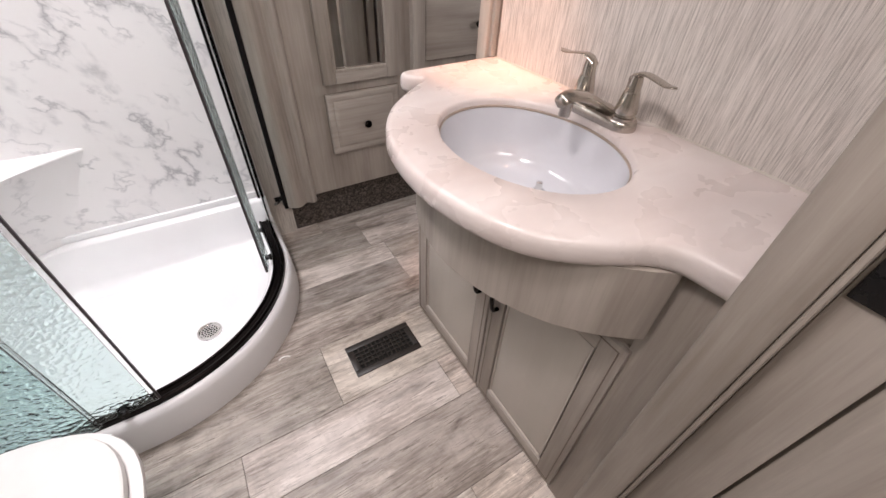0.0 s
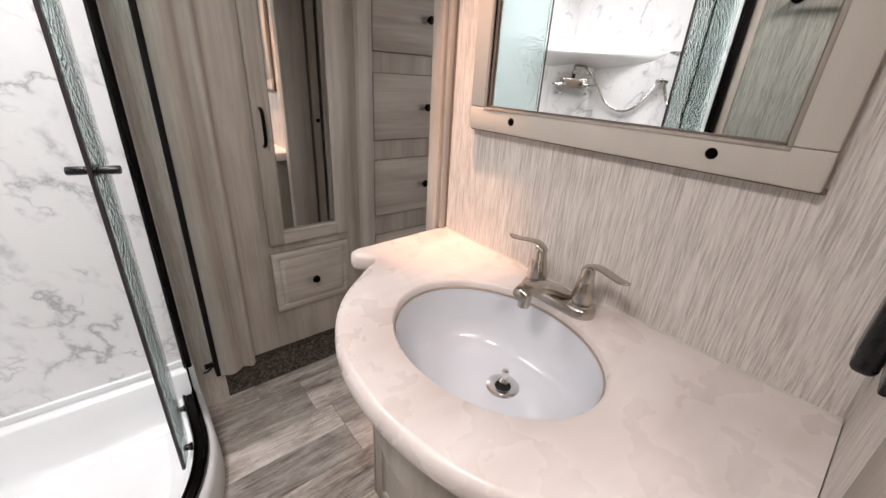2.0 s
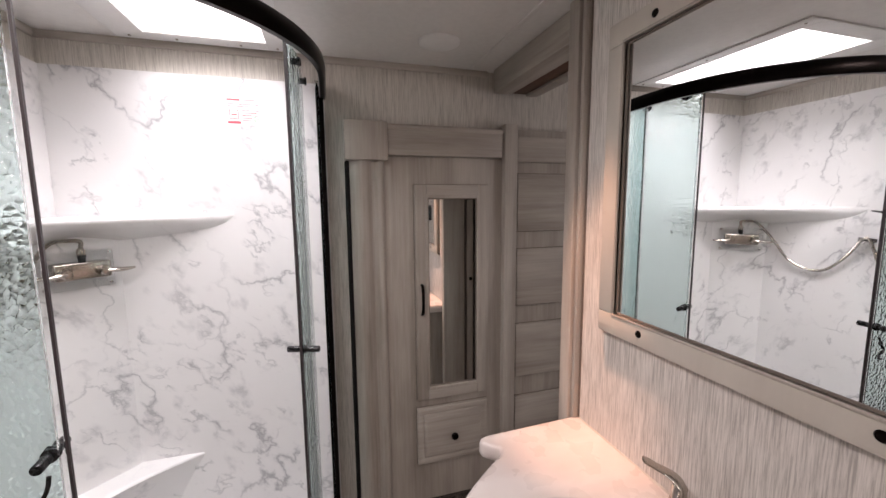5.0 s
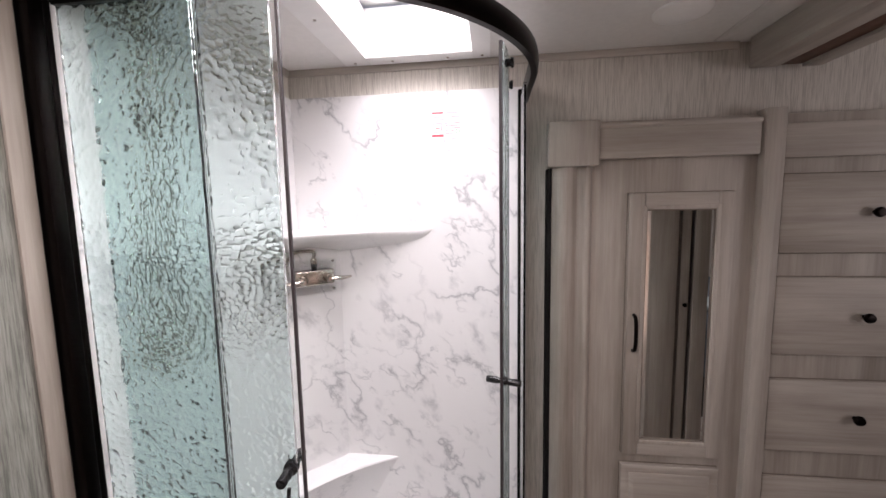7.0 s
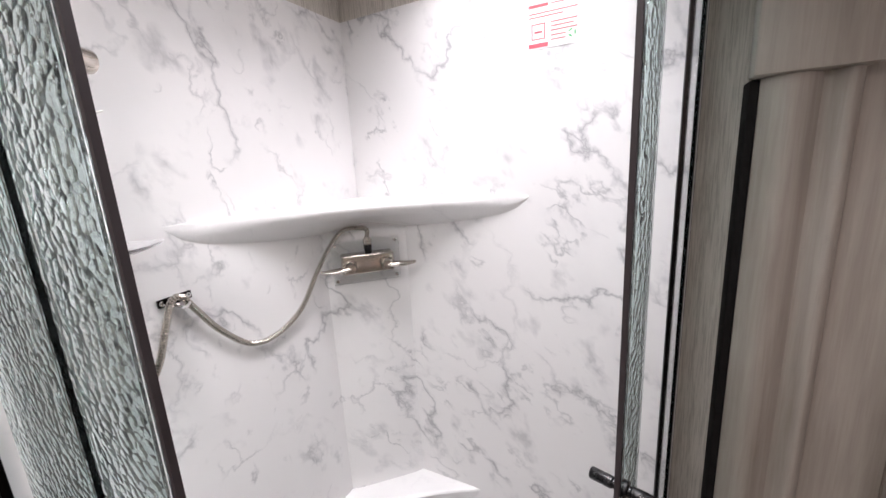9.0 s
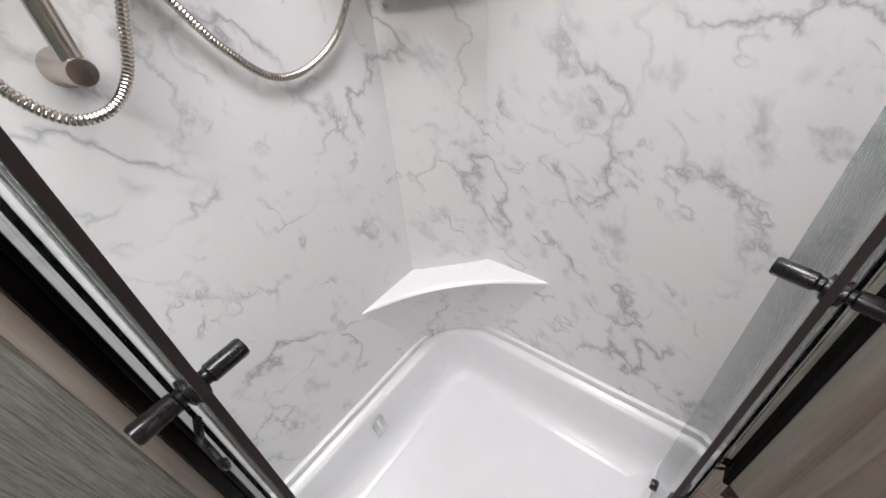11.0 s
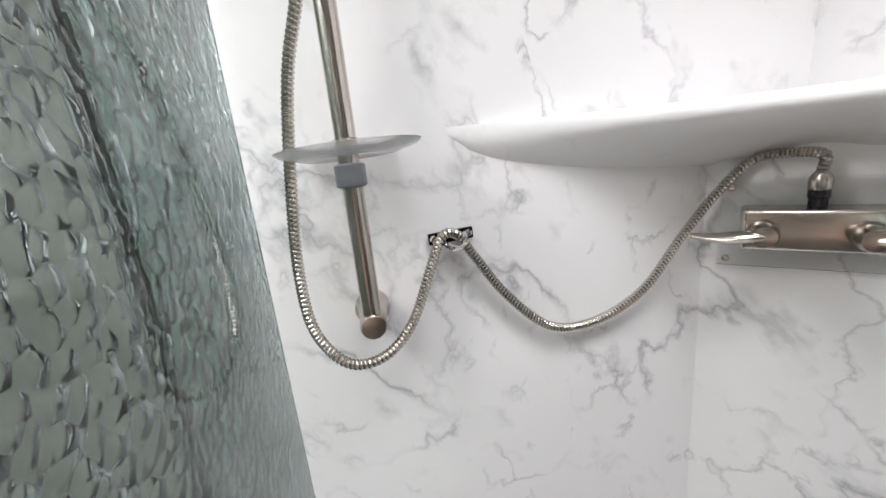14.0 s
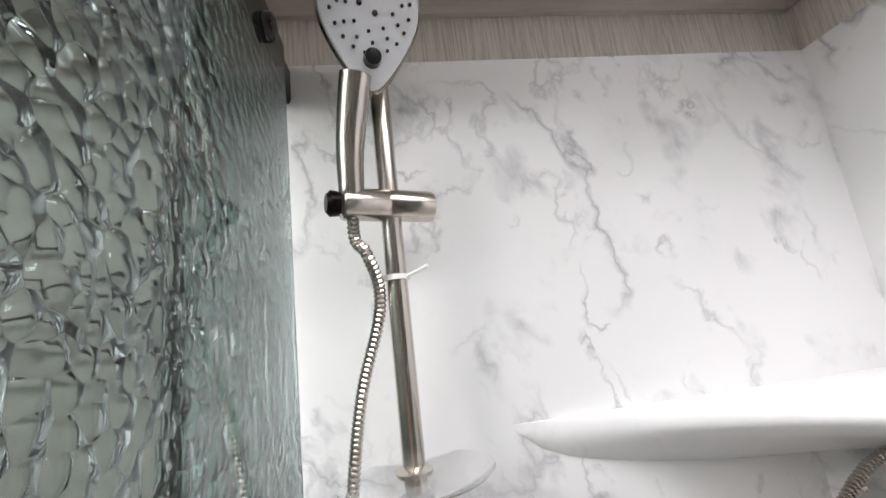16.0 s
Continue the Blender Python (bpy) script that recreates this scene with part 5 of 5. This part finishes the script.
for z0, z1 in ((1.316, 1.552), (0.998, 1.241), (0.681, 0.916), (0.362, 0.590)):
    dr = part("drawer", box(0.759, 1.254, YC - 0.016, YC - 0.0025, z0, z1, 0.003), M_WOOD_X, dresser)
    # dark backing paints the drawer gap's shade
    part("shadow_gap", box(0.756, 1.257, YC - 0.006, YC - 0.0022, z0 - 0.003, z1 + 0.003), M_GROOVE, dr, "dark strip painted as the gap's shadow")
    knob(dr, 1.006, YC - 0.018, (z0 + z1) / 2 + 0.002)

structure("carpet_riser", box(0.10, 2.3, 1.70, 1.85, 0.0, 0.188), M_CARPET, "dark grey carpeted riser under the closet", "riser")
structure("carpet_nosing", box(0.10, 2.3, 1.675, 1.70, 0.15, 0.1855, 0.01), M_CARPET, "dark grey carpet rolled over the riser's edge", "riser")

# ---- bed in the bedroom ----
bed = thing("bed", "made bed with slate-blue bedding and a pale throw", "bed")
part("base", box(1.02, 2.24, -1.22, 0.20, 0.0, 0.42, 0.01), M_VENT, bed)
part("mattress", box(1.0, 2.26, -1.24, 0.22, 0.4205, 0.70, 0.05, 4), M_TRIMWHITE, bed)


def cover(x0, x1, y0, y1, top, drop, thick, seed):
    """Bedding laid over the mattress: rumpled top, rounded shoulder, hanging side."""
    r = random.Random(seed)
    bumps = [(r.uniform(x0, x1), r.uniform(y0, y1), r.uniform(0.08, 0.2), r.uniform(-0.012, 0.018)) for _ in range(26)]
    bm = bmesh.new()
    rows = []
    for i in range(25):
        x = x0 + (x1 - x0) * i / 24
        row = []
        for j in range(31):
            v = j / 30
            if v < 0.7:
                y, z = y0 + (y1 - y0) * v / 0.7, top
            else:
                a = (v - 0.7) / 0.3
                y, z = y1 + thick * math.sin(min(1.0, a * 3) * math.pi / 2), top - drop * a
            z += sum(h * math.exp(-((x - bx) ** 2 + (y - by) ** 2) / (w * w)) for bx, by, w, h in bumps)
            row.append((x, y + 0.012 * math.sin(x * 21 + seed) * max(0.0, v - 0.7), z))
        rows.append(row)
    grid_faces(bm, rows, False)
    return bm


part("duvet", cover(0.97, 2.28, -1.2, 0.22, 0.735, 0.42, 0.035, 3), M_BEDDING, bed, "slate-blue rumpled duvet", 80)
part("throw", cover(0.965, 2.28, -0.15, 0.17, 0.765, 0.03, 0.02, 5), M_THROW, bed, "pale teal folded throw", 80)

# ---- toilet ----
toilet = thing("toilet", "white low toilet with closed lid", "toilet")


def egg(k, z, front_x, n=40):
    """A rounded toilet outline reaching front_x, drawn in to the share k."""
    cx, cy = front_x - 0.21, 0.565
    out = []
    for i in range(n):
        a = 2 * math.pi * i / n
        c, s = math.cos(a), math.sin(a)
        ex = 0.21 if c > 0 else 0.17
        p = 2.5
        rr = (abs(c) ** p + abs(s) ** p) ** (-1 / p)
        out.append((cx + ex * k * c * rr, cy + 0.188 * k * s * rr, z))
    return out


bm = bmesh.new()
grid_faces(bm, [egg(k, z, fx) for k, z, fx in ((0.62, 0.0, -0.45), (0.64, 0.03, -0.45), (0.6, 0.08, -0.45), (0.66, 0.2, -0.43), (0.86, 0.33, -0.40), (0.96, 0.375, -0.385), (0.96, 0.39, -0.385), (0.9, 0.395, -0.385))], True, True)
part("bowl", bm, M_PORCELAIN, toilet, "", 50)
bm = bmesh.new()
grid_faces(bm, [egg(k, z, -0.372) for k, z in ((0.95, 0.3955), (0.99, 0.399), (1.0, 0.404), (0.99, 0.41), (0.95, 0.412))], True, True)
part("seat", bm, M_TRIMWHITE, toilet, "white plastic seat", 50)
bm = bmesh.new()
grid_faces(bm, [egg(k, z, -0.382) for k, z in ((0.9, 0.4125), (0.945, 0.4145), (0.955, 0.421), (0.945, 0.430), (0.90, 0.4345), (0.75, 0.437), (0.45, 0.4385))], True, True)
part("lid", bm, M_TRIMWHITE, toilet, "closed white plastic lid", 50)

# ---- towel bar on the toilet's wall ----
towel = thing("towel_bar", "dark bronze towel bar on the linen wall", "towel bar")
part("bar", tube([(XL + 0.06, 0.30, 1.585), (XL + 0.06, 0.75, 1.585)], 0.009, 14), M_BRONZE, towel)
for y in (0.30, 0.75):
    part("post", lathe([(0.024, 0.0), (0.024, 0.006), (0.012, 0.012), (0.012, 0.052), (0.016, 0.056), (0.016, 0.068), (0.0, 0.07)], 20, pose(XL + 0.0005, y, 1.585, 0, 90, 0)), M_BRONZE, towel)

# ---- floor register ----
vent = thing("floor_register", "dark brown metal floor vent grille", "floor vent")
VX0, VX1, VY0, VY1 = 0.062, 0.297, 0.834, 0.958
for b in (box(VX0, VX1, VY0, VY0 + 0.022, 0.0005, 0.006, 0.0015), box(VX0, VX1, VY1 - 0.022, VY1, 0.0005, 0.006, 0.0015), box(VX0, VX0 + 0.022, VY0 + 0.0223, VY1 - 0.0223, 0.0005, 0.006, 0.0015), box(VX1 - 0.022, VX1, VY0 + 0.0223, VY1 - 0.0223, 0.0005, 0.006, 0.0015)):
    part("frame_side", b, M_VENT, vent)
part("duct", box(VX0 + 0.02, VX1 - 0.02, VY0 + 0.02, VY1 - 0.02, 0.0006, 0.0012), M_VOID, vent)
slots = 12
for i in range(1, slots):
    x = VX0 + 0.022 + (VX1 - VX0 - 0.044) * i / slots
    part("fin", moved(box(-0.0022, 0.0022, VY0 + 0.0225, VY1 - 0.0225, -0.0022, 0.0028), pose(x, 0, 0.004, 0, 18, 0)), M_VENT, vent)
for k in (1, 2, 3, 4):
    y = VY0 + 0.022 + (VY1 - VY0 - 0.044) * k / 5
    part("cross_bar", box(VX0 + 0.0225, VX1 - 0.0225, y - 0.0022, y + 0.0022, 0.0014, 0.0062), M_VENT, vent)
scrap = thing("paper_scrap", "tiny curled white scrap on the floor", "scrap")
part("curl", tube(spline([(-0.142, 1.024, 0.002), (-0.13, 1.029, 0.004), (-0.118, 1.028, 0.003), (-0.105, 1.022, 0.002)], 4), 0.003, 6, squash=0.5), M_TIE, scrap)

# ---- plank floor, piece by piece ----
floor = thing("floor", "grey-brown driftwood-look plank floor", "floor", kind="structure")
rng = random.Random(11)
GAP = 0.0012
PLANKS = {}


def plank_mesh(length, width):
    key = (round(length, 3), round(width, 3))
    if key not in PLANKS:
        PLANKS[key] = mesh_of("plank", box(0, key[0] - GAP, 0, key[1] - GAP, -0.006, 0.0, 0.0008, 1), M_PLANK, 0)
    return PLANKS[key]


def plank(x, y, length, width, tone):
    ob = new("plank", plank_mesh(length, width))
    ob.location, ob.parent = (x, y, 0.0), floor
    ob.color = (tone, tone * rng.uniform(0.98, 1.0), tone * rng.uniform(0.96, 1.0), 1)


TONES = (0.72, 0.9, 1.0, 1.12, 1.3)
# rows of planks of three widths: (near edge, far edge, butt joints and tones where they are seen)
SEEN = [(0.16, 0.387, [(-0.62, 1.0), (0.20, 1.5)]), (0.387, 0.616, [(-0.75, 0.95), (0.55, 1.1)]), (0.616, 0.77, [(-0.305, 1.25), (0.317, 1.6)]), (0.77, 1.008, [(-0.55, 0.85), (-0.01, 1.3)]),
        (1.008, 1.16, [(-0.4, 1.0)]), (1.16, 1.30, [(-0.2, 0.8)]), (1.30, 1.42, [(-0.1, 1.2), (0.42, 0.95)]), (1.42, 1.616, [(-0.3, 0.75), (0.36, 1.15)]), (1.616, 1.80, [(0.2, 0.9)])]
for y0, y1, joints in SEEN:
    xs = [(-0.87, rng.choice(TONES))] + joints
    while xs[-1][0] < 1.5:
        xs.append((xs[-1][0] + rng.choice((0.62, 0.9)), rng.choice(TONES)))
    for (xa, tone), (xb, _) in zip(xs, xs[1:] + [(2.35, 1)]):
        plank(xa, y0, xb - xa, y1 - y0, tone)
y = 0.16
while y > -1.3:
    width = rng.choice((0.12, 0.154, 0.23))
    y -= width
    x = -0.87
    while x < 2.3:
        length = min(rng.choice((0.26, 0.46, 0.62, 0.9, 1.2)), 2.36 - x)
        plank(x, y, length, width, rng.choice(TONES))
        x += length
